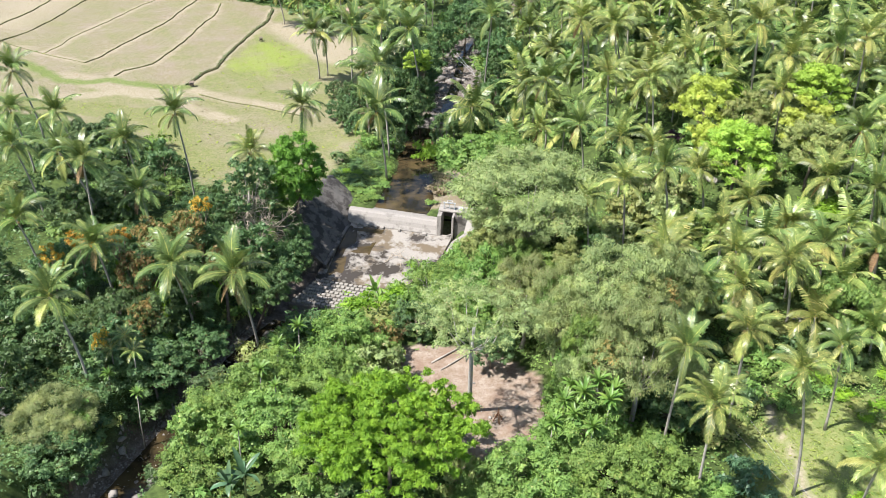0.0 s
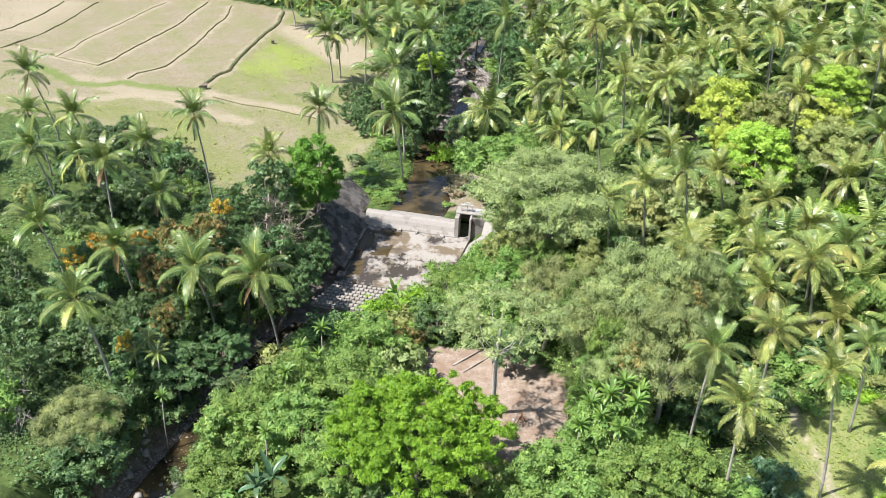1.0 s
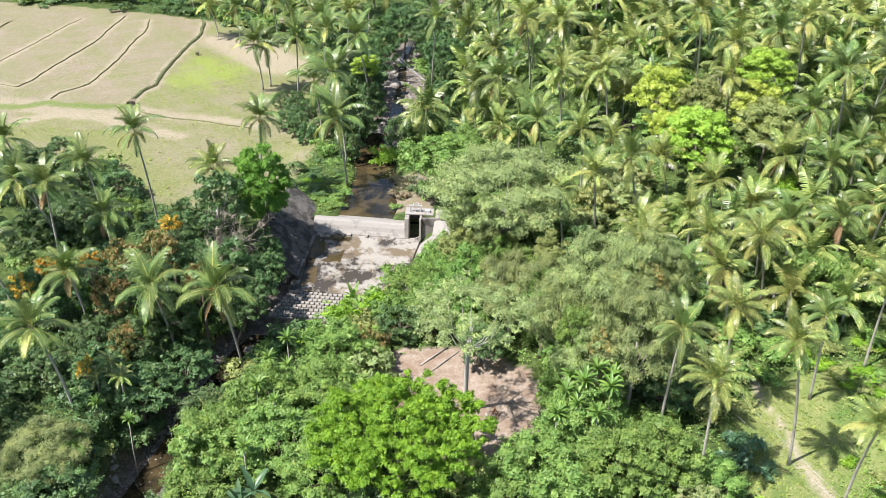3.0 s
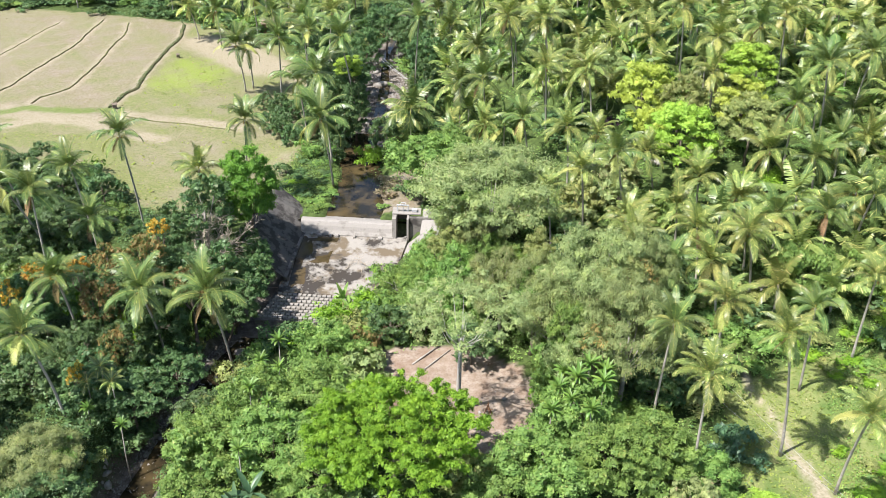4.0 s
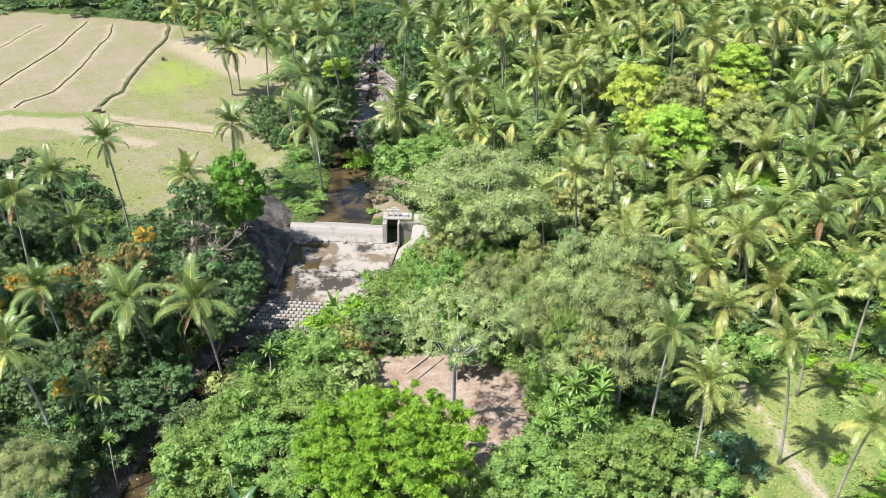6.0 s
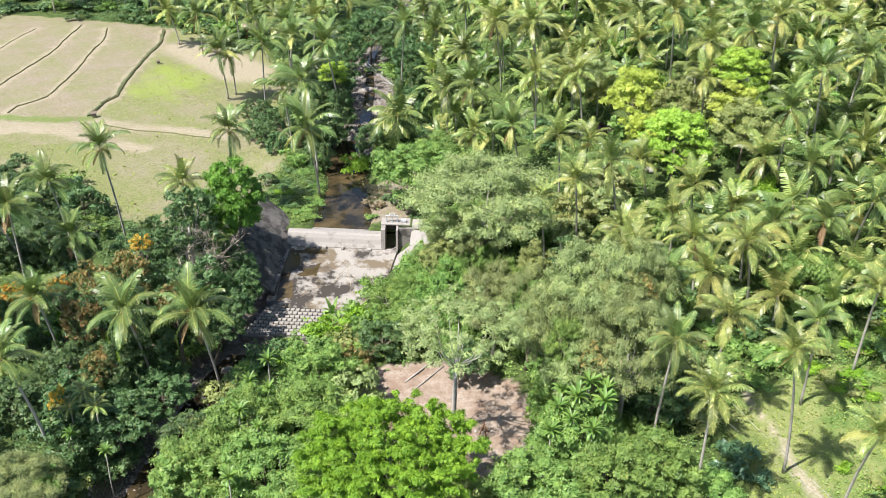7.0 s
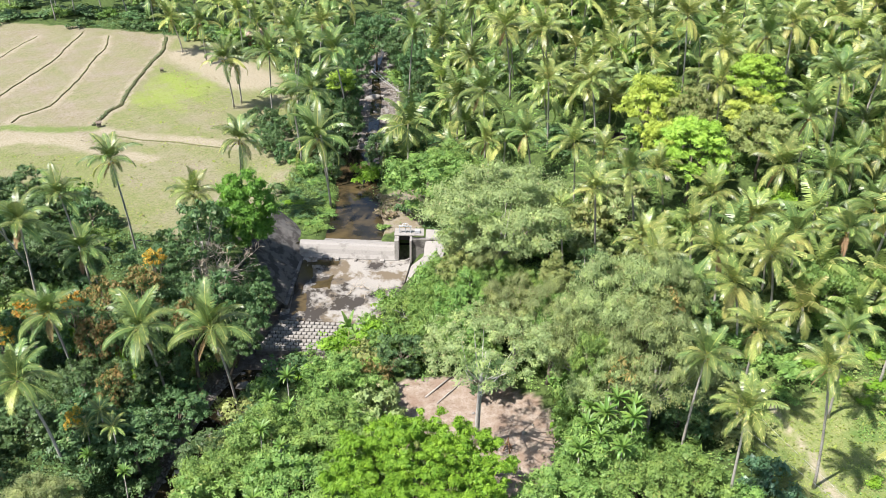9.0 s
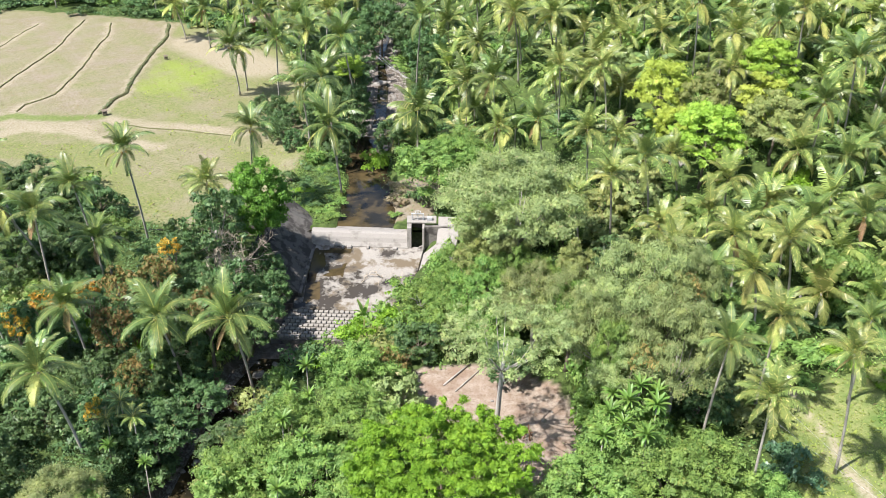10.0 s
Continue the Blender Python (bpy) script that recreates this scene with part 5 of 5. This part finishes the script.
for x, y, r in ((-14.6, 86.2, 1.0), (-15.6, 87.6, 1.1), (-14.8, 89.4, 1.0), (-16.0, 86.0, 0.9), (-15.0, 91.4, 1.0), (-8.6, 86.6, 0.7)):
    shrub("mid", x, y, r, 0.28)
for x, y, r, h in ((6.8, 60.0, 1.6, 2.2), (7.2, 57.6, 1.7, 2.6), (7.4, 55.4, 1.6, 2.4), (6.8, 52.8, 1.4, 1.8), (8.6, 56.5, 1.8, 3.0), (9.2, 54.2, 1.8, 2.8), (5.6, 62.6, 1.5, 1.8), (11.0, 51.5, 1.8, 2.6), (13.0, 52.0, 1.8, 2.6), (12.2, 49.4, 1.6, 2.2), (8.2, 51.2, 1.5, 2.2)):
    shrub("bright" if h == 2.4 else "mid", x, y, r, h)
for x, y, r, h in ((-3.8, 77.6, 1.3, 1.2), (-3.0, 80.2, 1.2, 1.0), (-4.6, 75.4, 1.2, 1.4), (-2.6, 78.6, 1.4, 1.6)):
    shrub("mid", x, y, r, h)
for x, y, r, h in ((-27.0, 60.5, 0.9, 3.2), (-25.6, 59.4, 0.8, 2.4), (-31.6, 63.4, 1.0, 2.8), (-24.2, 64.6, 0.9, 3.0)):
    shrub("bright", x, y, r, h)
weeds = 0
while weeds < 26:
    x, y = rng.uniform(24, 40), rng.uniform(44, 60)
    if along(x, y, TRACK) < 1.0 or x > 0.52 * y + 6 or (x < 26.5 and y > 47):
        continue
    shrub(("bright", "mid", "olive")[rng.integers(3)], x, y, rng.uniform(0.5, 1.2), rng.uniform(0.25, 0.6))
    weeds += 1
for x, y, r in ((27.5, 46.5, 1.1), (29.5, 49.5, 1.3), (26.8, 50.2, 0.7), (30.5, 53.0, 1.2), (28.5, 44.5, 1.2), (31.0, 46.5, 1.5), (33.0, 57.0, 1.3), (27.0, 58.5, 1.1), (30.0, 60.5, 1.2), (25.0, 60.8, 1.0)):
    shrub("bright", x, y, r, 0.6)


def cover(name, material, spots, leaves, size, spread, height, label):
    """Creeping leaves over the ground as one sheet of foliage."""
    n = len(spots)
    g = np.random.default_rng(hash_of(name))
    c = np.repeat(np.array(spots), leaves, axis=0)
    x = c[:, 0] + g.normal(0, spread, len(c))
    y = c[:, 1] + g.normal(0, spread, len(c))
    z = land(x, y) * S + np.abs(g.normal(0, height, len(c)))
    p = np.stack([x * S, y * S, z], -1)
    normal = g.normal(0, 0.5, p.shape) + np.array([0, 0, 1.0])
    q = leaf_tris(p, normal, size * g.lognormal(0, 0.25, len(c)), 0.6, g)
    return tagged(new(name, tri_mesh(name, q, material)), label, "undergrowth", kind="stuff")


spots_mid, spots_dark = [], []
while len(spots_mid) + len(spots_dark) < 4700:
    x, y = rng.uniform(-62, 60), rng.uniform(40, 170)
    if blocked(x, y):
        continue
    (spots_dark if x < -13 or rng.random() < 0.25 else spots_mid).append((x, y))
cover("undergrowth", LEAF_MID, spots_mid, 34, 0.26, 0.55, 0.35, "tangled green undergrowth and creepers")
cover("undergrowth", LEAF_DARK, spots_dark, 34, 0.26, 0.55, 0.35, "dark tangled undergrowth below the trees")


def patch(x0, x1, y0, y1, count, keep):
    """Places inside a stretch of the plan, gathered in drifts."""
    got = []
    while len(got) < count:
        x, y = rng.uniform(x0, x1), rng.uniform(y0, y1)
        if keep(x, y) and wobble(x, y, 0.55, 2.7) + 0.4 * wobble(x, y, 1.6, 5.1) > rng.uniform(-0.6, 0.5):
            got.append((x, y))
    return got


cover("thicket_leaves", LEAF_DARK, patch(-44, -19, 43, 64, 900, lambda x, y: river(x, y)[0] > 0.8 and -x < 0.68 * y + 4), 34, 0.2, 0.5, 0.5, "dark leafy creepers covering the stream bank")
cover("bank_weeds", LEAF_MID, patch(-20, -14.4, 85.2, 101, 330, lambda x, y: river(x, y)[0] > 1.2), 30, 0.15, 0.3, 0.22, "low dense green weeds on the bank beside the pond")
cover("creeping_weeds", LEAF_MID, patch(23.5, 42, 41, 62, 760, lambda x, y: along(x, y, TRACK) > 0.6 and x > 0.35 * y + 8), 26, 0.17, 0.4, 0.16, "low creeping weeds spreading over the lawn")
cover("lawn_weeds", LEAF_OLIVE, patch(19.5, 40, 41, 59, 420, lambda x, y: along(x, y, TRACK) > 0.4), 18, 0.12, 0.4, 0.06, "small weeds scattered through the short grass")


def blades(name, poly, count, material, height, label, keep=None):
    g = np.random.default_rng(hash_of(name) + count)
    xs, ys = [a for a, _ in poly], [b for _, b in poly]
    x, y = g.uniform(min(xs), max(xs), count * 3), g.uniform(min(ys), max(ys), count * 3)
    ok = inside(x, y, poly) & (river(x, y)[0] > 0.8) & (along(x, y, TRACK) > 0.1)
    if keep is not None:
        ok &= keep(x, y)
    x, y = x[ok][:count], y[ok][:count]
    n = len(x)
    h = height * g.lognormal(0, 0.35, n)
    a = g.uniform(0, 6.28, n)
    w = h * 0.5
    base = np.stack([x * S, y * S, land(x, y) * S - 0.02], -1)
    s = np.stack([np.cos(a), np.sin(a), 0 * a], -1) * w[:, None]
    tip = base + np.stack([np.sin(a) * h * 1.3, -np.cos(a) * h * 1.3, h * 0.5], -1)
    q = np.stack([base - s, base + s, tip + s * 0.5, tip - s * 0.5], 1)
    return tagged(new(name, quads(name, q, material)), label, "grass", kind="stuff")


blades("grass", LAWN, 12000, GRASS, 0.15, "short green grass under the palms")
blades("grass", FIELD, 9000, GRASS, 0.18, "green grass among the field stubble", lambda x, y: inside(x, y, GREENISH) | inside(x, y, LUSH) | ((x > -46) & (y < 128) & (np.sin(x * 1.3) + np.cos(y * 1.1) > 0.2)))
blades("stubble", FIELD, 26000, STRAW, 0.125, "pale dry rice stubble on the fields")

# ---------------------------------------------------------------- field banks
for k, line in enumerate(BUNDS):
    g = np.random.default_rng(40 + k)
    pts = []
    for (x0, y0), (x1, y1) in zip(line, line[1:]):
        n = max(2, int(math.hypot(x1 - x0, y1 - y0) / 0.8))
        pts += [(x0 + (x1 - x0) * i / n, y0 + (y1 - y0) * i / n) for i in range(n)]
    pts.append(line[-1])
    pts = [(x + 0.22 * math.sin(0.21 * i + k) + 0.08 * math.sin(0.9 * i + 2 * k), y + 0.1 * math.cos(0.5 * i)) for i, (x, y) in enumerate(pts)]
    wide, tall = ((0.38, 0.36), (0.18, 0.2), (0.17, 0.2), (0.12, 0.11), (0.18, 0.19), (0.18, 0.19), (0.12, 0.09), (0.17, 0.15))[k]
    v, f, tuft = [], [], []
    for i, (x, y) in enumerate(pts):
        a, b = pts[max(i - 1, 0)], pts[min(i + 1, len(pts) - 1)]
        d = Vector((b[0] - a[0], b[1] - a[1], 0)).normalized()
        s = Vector((-d.y, d.x, 0))
        gz = ground_at(x, y)
        for off, hh in ((-1.0, -0.1), (-0.55, 0.75), (0.0, 1.0), (0.55, 0.75), (1.0, -0.1)):
            v.append(Vector((x, y, gz + hh * tall * g.uniform(0.75, 1.15))) + s * off * wide * g.uniform(0.85, 1.2))
        for _ in range(int((40 if k == 0 else 15) * (0.35 + 0.65 * (0.5 + 0.5 * math.sin(i * 0.37 + 2 * math.sin(i * 0.11 + k)))))):
            tuft.append(Vector((x, y, gz)) + s * g.uniform(-1, 1) * wide + d * g.uniform(-0.5, 0.5) + Vector((0, 0, tall * g.uniform(0.3, 1.2))))
        if i:
            f += [((i - 1) * 5 + j, (i - 1) * 5 + j + 1, i * 5 + j + 1, i * 5 + j) for j in range(4)]
    bund = tagged(new("field_bank"), "low grassy earth bank between stubble fields", "field bank", "field banks")
    part("earth", mesh("earth", v, f, BANK_EARTH), bund)
    tq = np.array([list(t) for t in tuft])
    part("grass_fringe", quads("grass_fringe", leaf_quads(tq, g.normal(0, 0.7, tq.shape) + np.array([0, -0.3, 0.8]), (0.17 if k == 0 else 0.12) * g.lognormal(0, 0.35, len(tq)), 0.5, g), LEAF_DARK if k == 0 else LEAF_OLIVE), bund)["kind"] = "stuff"


# ---------------------------------------------------------------- broad plants


def blade_mesh(name, length, width, arch, material, segments=5):
    """A long arching leaf with a folded midrib."""
    v, f = [], []
    for i in range(segments + 1):
        t = i / segments
        w = width * math.sin(math.pi * min(0.97, 0.12 + 0.88 * t)) ** 0.6
        x, z = length * t * math.cos(arch * t * 0.6), length * (0.55 * t - arch * 0.55 * t * t)
        v += [(x, -w / 2, z + 0.1 * w), (x, 0, z - 0.08 * w), (x, w / 2, z + 0.1 * w)]
        if i:
            a = (i - 1) * 3
            f += [(a, a + 1, a + 4, a + 3), (a + 1, a + 2, a + 5, a + 4)]
    me = mesh(name, v, f, material)
    for p in me.polygons:
        p.use_smooth = True
    return me


LEAF_STAR = leaf("leaf_star", (0.07, 0.15, 0.028), (0.155, 0.26, 0.055), None, 0.3, 0.4, 0.0, 0.4, 0.6)
STAR_LEAF = [blade_mesh("leaf", 1.1, 0.22, a, LEAF_STAR) for a in (0.5, 0.8, 1.1)]
BANANA_LEAF = [blade_mesh("leaf", 2.1, 0.55, a, LEAF_MID, 7) for a in (0.3, 0.7, 1.1)]
BLUE_LEAF = [blade_mesh("leaf", 2.1, 0.5, a, LEAF_BLUE, 7) for a in (0.3, 0.6, 1.0)]


def rosette(name, leaves, x, y, z, count, size, label, category, stem_r=0.06, bark=BARK_PALE, group=""):
    """A stem with a whorl of large leaves; x, y, z in metres at the whorl."""
    gz = ground_at(x, y)
    h = max(z - gz, 0.4)
    root = tagged(new(name), label, category, group)
    root.matrix_basis = Matrix.Translation((x, y, gz))
    part("stem", tubes("stem", [([(0, 0, -0.2), (rng.normal(0, 0.06), rng.normal(0, 0.06), h * 0.5), (0, 0, h)], [stem_r * 1.3, stem_r, stem_r * 0.7], 6)], bark), root)
    az = rng.uniform(0, 6)
    for i in range(count):
        az += 2.4
        tilt = -0.75 + 1.15 * i / count + rng.normal(0, 0.1)
        part("leaf", leaves[min(2, int(3 * i / count))], root, Matrix.Translation((0, 0, h)) @ Euler((rng.normal(0, 0.15), tilt, az)).to_matrix().to_4x4() @ Matrix.Scale(size * rng.uniform(0.85, 1.15), 4))
    return root


for x, y, z, s in ((-18.6, 76.4, 5.6, 1.1), (-19.9, 73.4, 5.2, 1.05), (-18.0, 73.0, 4.8, 0.9), (-19.6, 67.6, 6.4, 1.0), (-19.0, 60.0, 5.6, 1.0), (-17.6, 66.0, 6.0, 0.8), (10.2, 66.9, 9.4, 1.3), (12.5, 66.3, 9.4, 1.3), (7.9, 64.6, 7.4, 1.1), (11.2, 63.6, 8.4, 1.1), (9.2, 68.8, 8.6, 1.1), (11.4, 68.4, 9.8, 1.2), (9.6, 65.2, 8.2, 1.0), (12.9, 68.2, 9.2, 1.1), (8.6, 66.6, 8.4, 1.1),
                   (-35.6, 68.5, 2.5, 0.9), (-32.0, 67.0, 1.9, 0.8), (-15.4, 63.5, 6.2, 0.8)):
    rosette("star_leaved_plant", STAR_LEAF, x, y, z, 24, s, "slim plant with a star of long bright green leaves", "plant", group="star-leaved plants")
for x, y, z, s in ((-14.3, 92.6, 0.6, 0.85), (-13.4, 91.2, 0.3, 0.7), (-12.6, 93.4, 0.0, 0.6)):
    rosette("banana_plant", BANANA_LEAF, x, y, z, 9, s, "banana plant with broad green leaves by the ramp", "banana plant", 0.1, LEAF_OLIVE)
for x, y, z, s in ((-17.6, 57.2, 3.2, 1.05), (-18.6, 56.2, 2.9, 0.9)):
    rosette("banana_plant", BLUE_LEAF, x, y, z, 9, s, "banana plant with broad blue-green leaves in thicket", "banana plant", 0.1, LEAF_OLIVE)
ARECA = [frond_mesh("frond", fg, 1.7, radians(60 - 22 * i), radians(80), 0.9, FROND, 20) for i in range(3)]
for x, y, z in ((-35.0, 71.5, 5.2), (-33.6, 70.2, 4.4), (-36.2, 70.6, 3.9)):
    gz = ground_at(x, y)
    root = tagged(new("areca_palm"), "slender feather palm with short bright fronds", "palm tree", "areca palms")
    root.matrix_basis = Matrix.Translation((x, y, gz))
    part("trunk", tubes("trunk", [([(0, 0, -0.2), (0.05, 0, (z - gz) / 2), (0, 0, z - gz)], [0.09, 0.07, 0.06], 6)], BARK_PALM), root)
    for i in range(12):
        part("frond", ARECA[i % 3], root, Matrix.Translation((0, 0, z - gz)) @ Matrix.Rotation(2.4 * i, 4, "Z"))


# ---------------------------------------------------------------- bare branches


def branching(g, start, direction, length, radius, depth, lines):
    pts, rad, p, d = [Vector(start)], [radius], Vector(start), Vector(direction).normalized()
    for i in range(3):
        d = (d + Vector(g.normal(0, 0.22, 3))).normalized()
        p = p + d * length / 3
        pts.append(p.copy())
        rad.append(radius * (1 - 0.28 * (i + 1)))
    lines.append((pts, rad, 5 if depth > 1 else 4))
    if depth > 0:
        for k in range(3 if depth > 1 else 4):
            at = pts[1 + k % 3]
            branching(g, at, d + Vector(g.normal(0, 0.75, 3)) + Vector((0, 0, 0.15)), length * 0.66, radius * 0.6, depth - 1, lines)


def bare(name, x, y, z, way, length, radius, depth, seed, label, category="dead tree", count=1, bark=TWIG, lift=0.0):
    g = np.random.default_rng(seed)
    lines = [([(0, 0, -0.3), (0.05, 0, lift * 0.5), (0, 0, lift)], [radius * 1.4, radius * 1.2, radius], 6)] if lift else []
    for _ in range(count):
        branching(g, (0, 0, lift - 0.1), Vector(way) + Vector(g.normal(0, 0.3, 3)) * (count > 1), length, radius, depth, lines)
    ob = tagged(new(name, tubes(name, lines, bark)), label, category)
    ob.matrix_basis = Matrix.Translation((x, y, z))
    return ob


for x, y, top, seed in ((-30.0, 98.6, 3.6, 3), (-31.4, 97.4, 3.4, 4), (-29.6, 96.6, 3.1, 5), (-30.8, 95.6, 3.2, 6)):
    bare("bare_tree", x, y, ground_at(x, y), (0.1, 0, 1), top, 0.13, 4, seed, "leafless tree with pale dry twigs", count=2, lift=3.2)
bare("dead_branch", -15.8, 103.6, -2.0, (0.9, 0.3, 0.25), 2.0, 0.07, 2, 9, "bleached dead branch lying on the apron", "branch", 2)
bare("dead_branch", -12.4, 104.6, -1.9, (-0.7, -0.5, 0.3), 1.8, 0.06, 2, 12, "bleached dead branch lying on the apron", "branch", 2)
bare("bare_shrub", -10.6, 101.2, -1.6, (0, 0, 1), 1.7, 0.05, 3, 15, "leafless brown shrub beside the sluice", "shrub", 3)
bare("bare_tree", -5.4, 94.0, ground_at(-5.4, 94.0), (-0.5, -0.2, 0.9), 3.6, 0.11, 2, 17, "leafless leaning tree with pale bark", count=1, bark=BARK_PALE)
bare("bare_tree", -8.0, 116.5, ground_at(-8.0, 116.5) + 2.5, (-0.4, -0.3, 0.9), 2.2, 0.1, 2, 18, "pale dry limbs among the bank trees", count=1, bark=BARK_PALE)
bare("bare_tree", -43.0, 60.0, ground_at(-43.0, 60.0), (0, 0, 1), 2.6, 0.08, 3, 19, "leafless tree with pale dry twigs", count=2, bark=BARK_PALE)
bare("bare_shrub", -9.6, 82.0, ground_at(-9.6, 82.0), (0, 0, 1), 2.0, 0.05, 3, 23, "leafless brown shrub in the thicket", "shrub", 3, RUST)

# ---------------------------------------------------------------- clearing
for (x0, y0), (x1, y1), w in (((-5.4, 80.6), (-2.6, 84.0), 0.1), ((-4.2, 79.6), (-1.4, 83.2), 0.07)):
    g0, g1_ = ground_at(x0, y0) + 0.08, ground_at(x1, y1) + 0.08
    me = tubes("log", [([(x0, y0, g0), ((x0 + x1) / 2, (y0 + y1) / 2, (g0 + g1_) / 2 + 0.03), (x1, y1, g1_)], [w, w * 0.95, w * 0.85], 7)], BARK_PALE)
    tagged(new("log", me), "felled grey log lying on bare earth", "log")
frame_root = tagged(new("timber_tripod"), "rust-brown tripod of old timber on bare earth", "tripod")
tx, ty = 1.95 * S, 54.1 * S
frame_root.matrix_basis = Matrix.Translation((tx, ty, ground_at(tx, ty)))
for k in range(4):
    a = 1.57 * k + 0.4
    part("leg", tubes("leg", [([(0.5 * math.cos(a), 0.5 * math.sin(a), -0.1), (-0.08 * math.cos(a), -0.08 * math.sin(a), 1.25 + 0.1 * k)], [0.06, 0.045], 6)], RUST), frame_root)
part("cross_bar", tubes("cross_bar", [([(-0.45, 0.1, 0.6), (0.45, -0.1, 0.68)], [0.045, 0.045], 6)], RUST), frame_root)
for k in range(16):
    x, y = rng.uniform(-1.5, 4.0) * S, rng.uniform(51.5, 58.5) * S
    r = rng.uniform(0.08, 0.24)
    tagged(part("stone", stone_me[k % 5], None, Matrix.LocRotScale((x, y, ground_at(x, y) + 0.05), Euler((0, 0, k)), (r, r, r))), "dark stone on the bare earth", "stone", "stones of the clearing")
for k, (x, y) in enumerate(((-1.6, 74.6), (-0.9, 74.9), (-2.3, 73.9))):
    post = tubes("stake", [([(x, y, ground_at(x, y) - 0.2), (x + 0.05, y, ground_at(x, y) + 0.9)], [0.04, 0.03], 5)], RUST)
    tagged(new("stake", post), "thin wooden stake in bare earth", "stake")

# ---------------------------------------------------------------- huts, slabs and cables
def field_box(x, y, s, label):
    hut = tagged(new("field_hut"), label, "field hut")
    hut.matrix_basis = Matrix.Translation((x, y, ground_at(x, y) + 0.2)) @ Matrix.Rotation(0.5, 4, "Z") @ Matrix.Scale(s, 4)
    for px_, py_ in ((-0.6, -0.45), (0.6, -0.45), (-0.6, 0.45), (0.6, 0.45)):
        bm_part("post", box_bm(px_ - 0.06, px_ + 0.06, py_ - 0.06, py_ + 0.06, -0.4, 1.3, 0), BARK_DARK, hut)
    bm_part("box", box_bm(-0.7, 0.7, -0.5, 0.5, 0.1, 0.75, 0.03), BARK_DARK, hut)
    bm_part("roof", hull_bm([(-0.95, -0.75, 1.25), (0.95, -0.75, 1.25), (-0.95, 0.75, 1.55), (0.95, 0.75, 1.55), (-0.95, -0.75, 1.32), (0.95, -0.75, 1.32), (-0.95, 0.75, 1.62), (0.95, 0.75, 1.62)], 0), BARK_DARK, hut, label="dark thatched roof")


field_box(-62.0, 153.0, 0.5, "small timber shelter on posts at the field's edge")
field_box(-59.0, 182.0, 0.42, "small timber shelter on posts by the bank")


def shed(x, y, w, d, h, turn, roof_mat, label):
    root = tagged(new("shed"), label, "shed")
    root.matrix_basis = Matrix.Translation((x, y, ground_at(x, y))) @ Matrix.Rotation(turn, 4, "Z")
    for y0, y1, x0, x1 in ((-d / 2, -d / 2 + 0.12, -w / 2, w / 2), (d / 2 - 0.12, d / 2, -w / 2, w / 2), (-d / 2 + 0.12, d / 2 - 0.12, -w / 2, -w / 2 + 0.12), (-d / 2 + 0.12, d / 2 - 0.12, w / 2 - 0.12, w / 2)):
        bm_part("wall", box_bm(x0, x1, y0, y1, -0.2, h, 0), RUST, root)
    for s in (-1, 1):
        m = Matrix.Translation((0, s * d / 4, h + 0.45)) @ Matrix.Rotation(-s * 0.4, 4, "X")
        bm_part("roof_sheet", box_bm(-w / 2 - 0.4, w / 2 + 0.4, -d / 3.2, d / 3.2, 0, 0.05, 0), roof_mat, root, m)
    return root


shed(-43.6, 203.0, 5.0, 4.0, 2.2, 0.3, SHEET, "shed with a rusty brown sheet roof among palms")
slab = hull_bm([(-1.6, -0.9, -0.2), (1.4, -1.1, -0.2), (1.9, 0.8, -0.2), (-1.2, 1.1, -0.2), (-1.5, -0.8, 0.16), (1.3, -1.0, 0.2), (1.8, 0.7, 0.25), (-1.1, 1.0, 0.2)], 0.04)
rock = bm_part("rock_slab", slab, STONE, None, Matrix.Translation((22.6, 126.0, ground_at(22.6, 126.0))))
tagged(rock, "flat grey rock slab beside the palms", "rock")
for x, y, r, mat_ in ((25.1, 116.8, 1.1, SHEET), (33.1, 88.9, 0.9, RUST), (24.6, 117.9, 0.8, RUST)):
    g = np.random.default_rng(int(x * 10))
    pile = tagged(new("husk_pile"), "heap of reddish-brown coconut husks on the ground", "husk pile", "husk piles")
    pile.matrix_basis = Matrix.Translation((x, y, ground_at(x, y)))
    for k in range(24):
        s = r * 0.26 * g.uniform(0.7, 1.2)
        q = g.normal(0, 0.42 * r, 2)
        part("husk", stone_me[k % 5], pile, Matrix.LocRotScale((q[0], q[1], 0.1 + 0.45 * r * math.exp(-(q[0] ** 2 + q[1] ** 2) / r)), Euler(g.uniform(0, 3, 3)), (s, s, s)))


def cable(a, b, sag, radius, label):
    pts = []
    for i in range(13):
        t = i / 12
        pts.append(Vector(a).lerp(Vector(b), t) + Vector((0, 0, -4 * sag * t * (1 - t))))
    tagged(new("cable", tubes("cable", [(pts, [radius] * 13, 5)], STEEL)), label, "cable", "cables")


cable((24.4, 71.3, 4.2), (33.6, 56.6, 3.8), 0.3, 0.009, "thin pale cable strung between palm trunks")
cable((25.9, 73.6, 4.2), (33.9, 56.0, 3.8), 0.3, 0.009, "thin pale cable strung between palm trunks")
cable((-17.5, 171.0, 5.0), (-12.0, 162.6, 4.0), 0.2, 0.03, "thin pale cable strung over the stream")
cable((-17.0, 172.5, 4.7), (-11.6, 163.2, 3.6), 0.2, 0.03, "thin pale cable strung over the stream")
cable((-12.3, 162.6, 4.0), (-7.0, 159.2, 4.2), 0.1, 0.03, "thin pale cable strung over the stream")
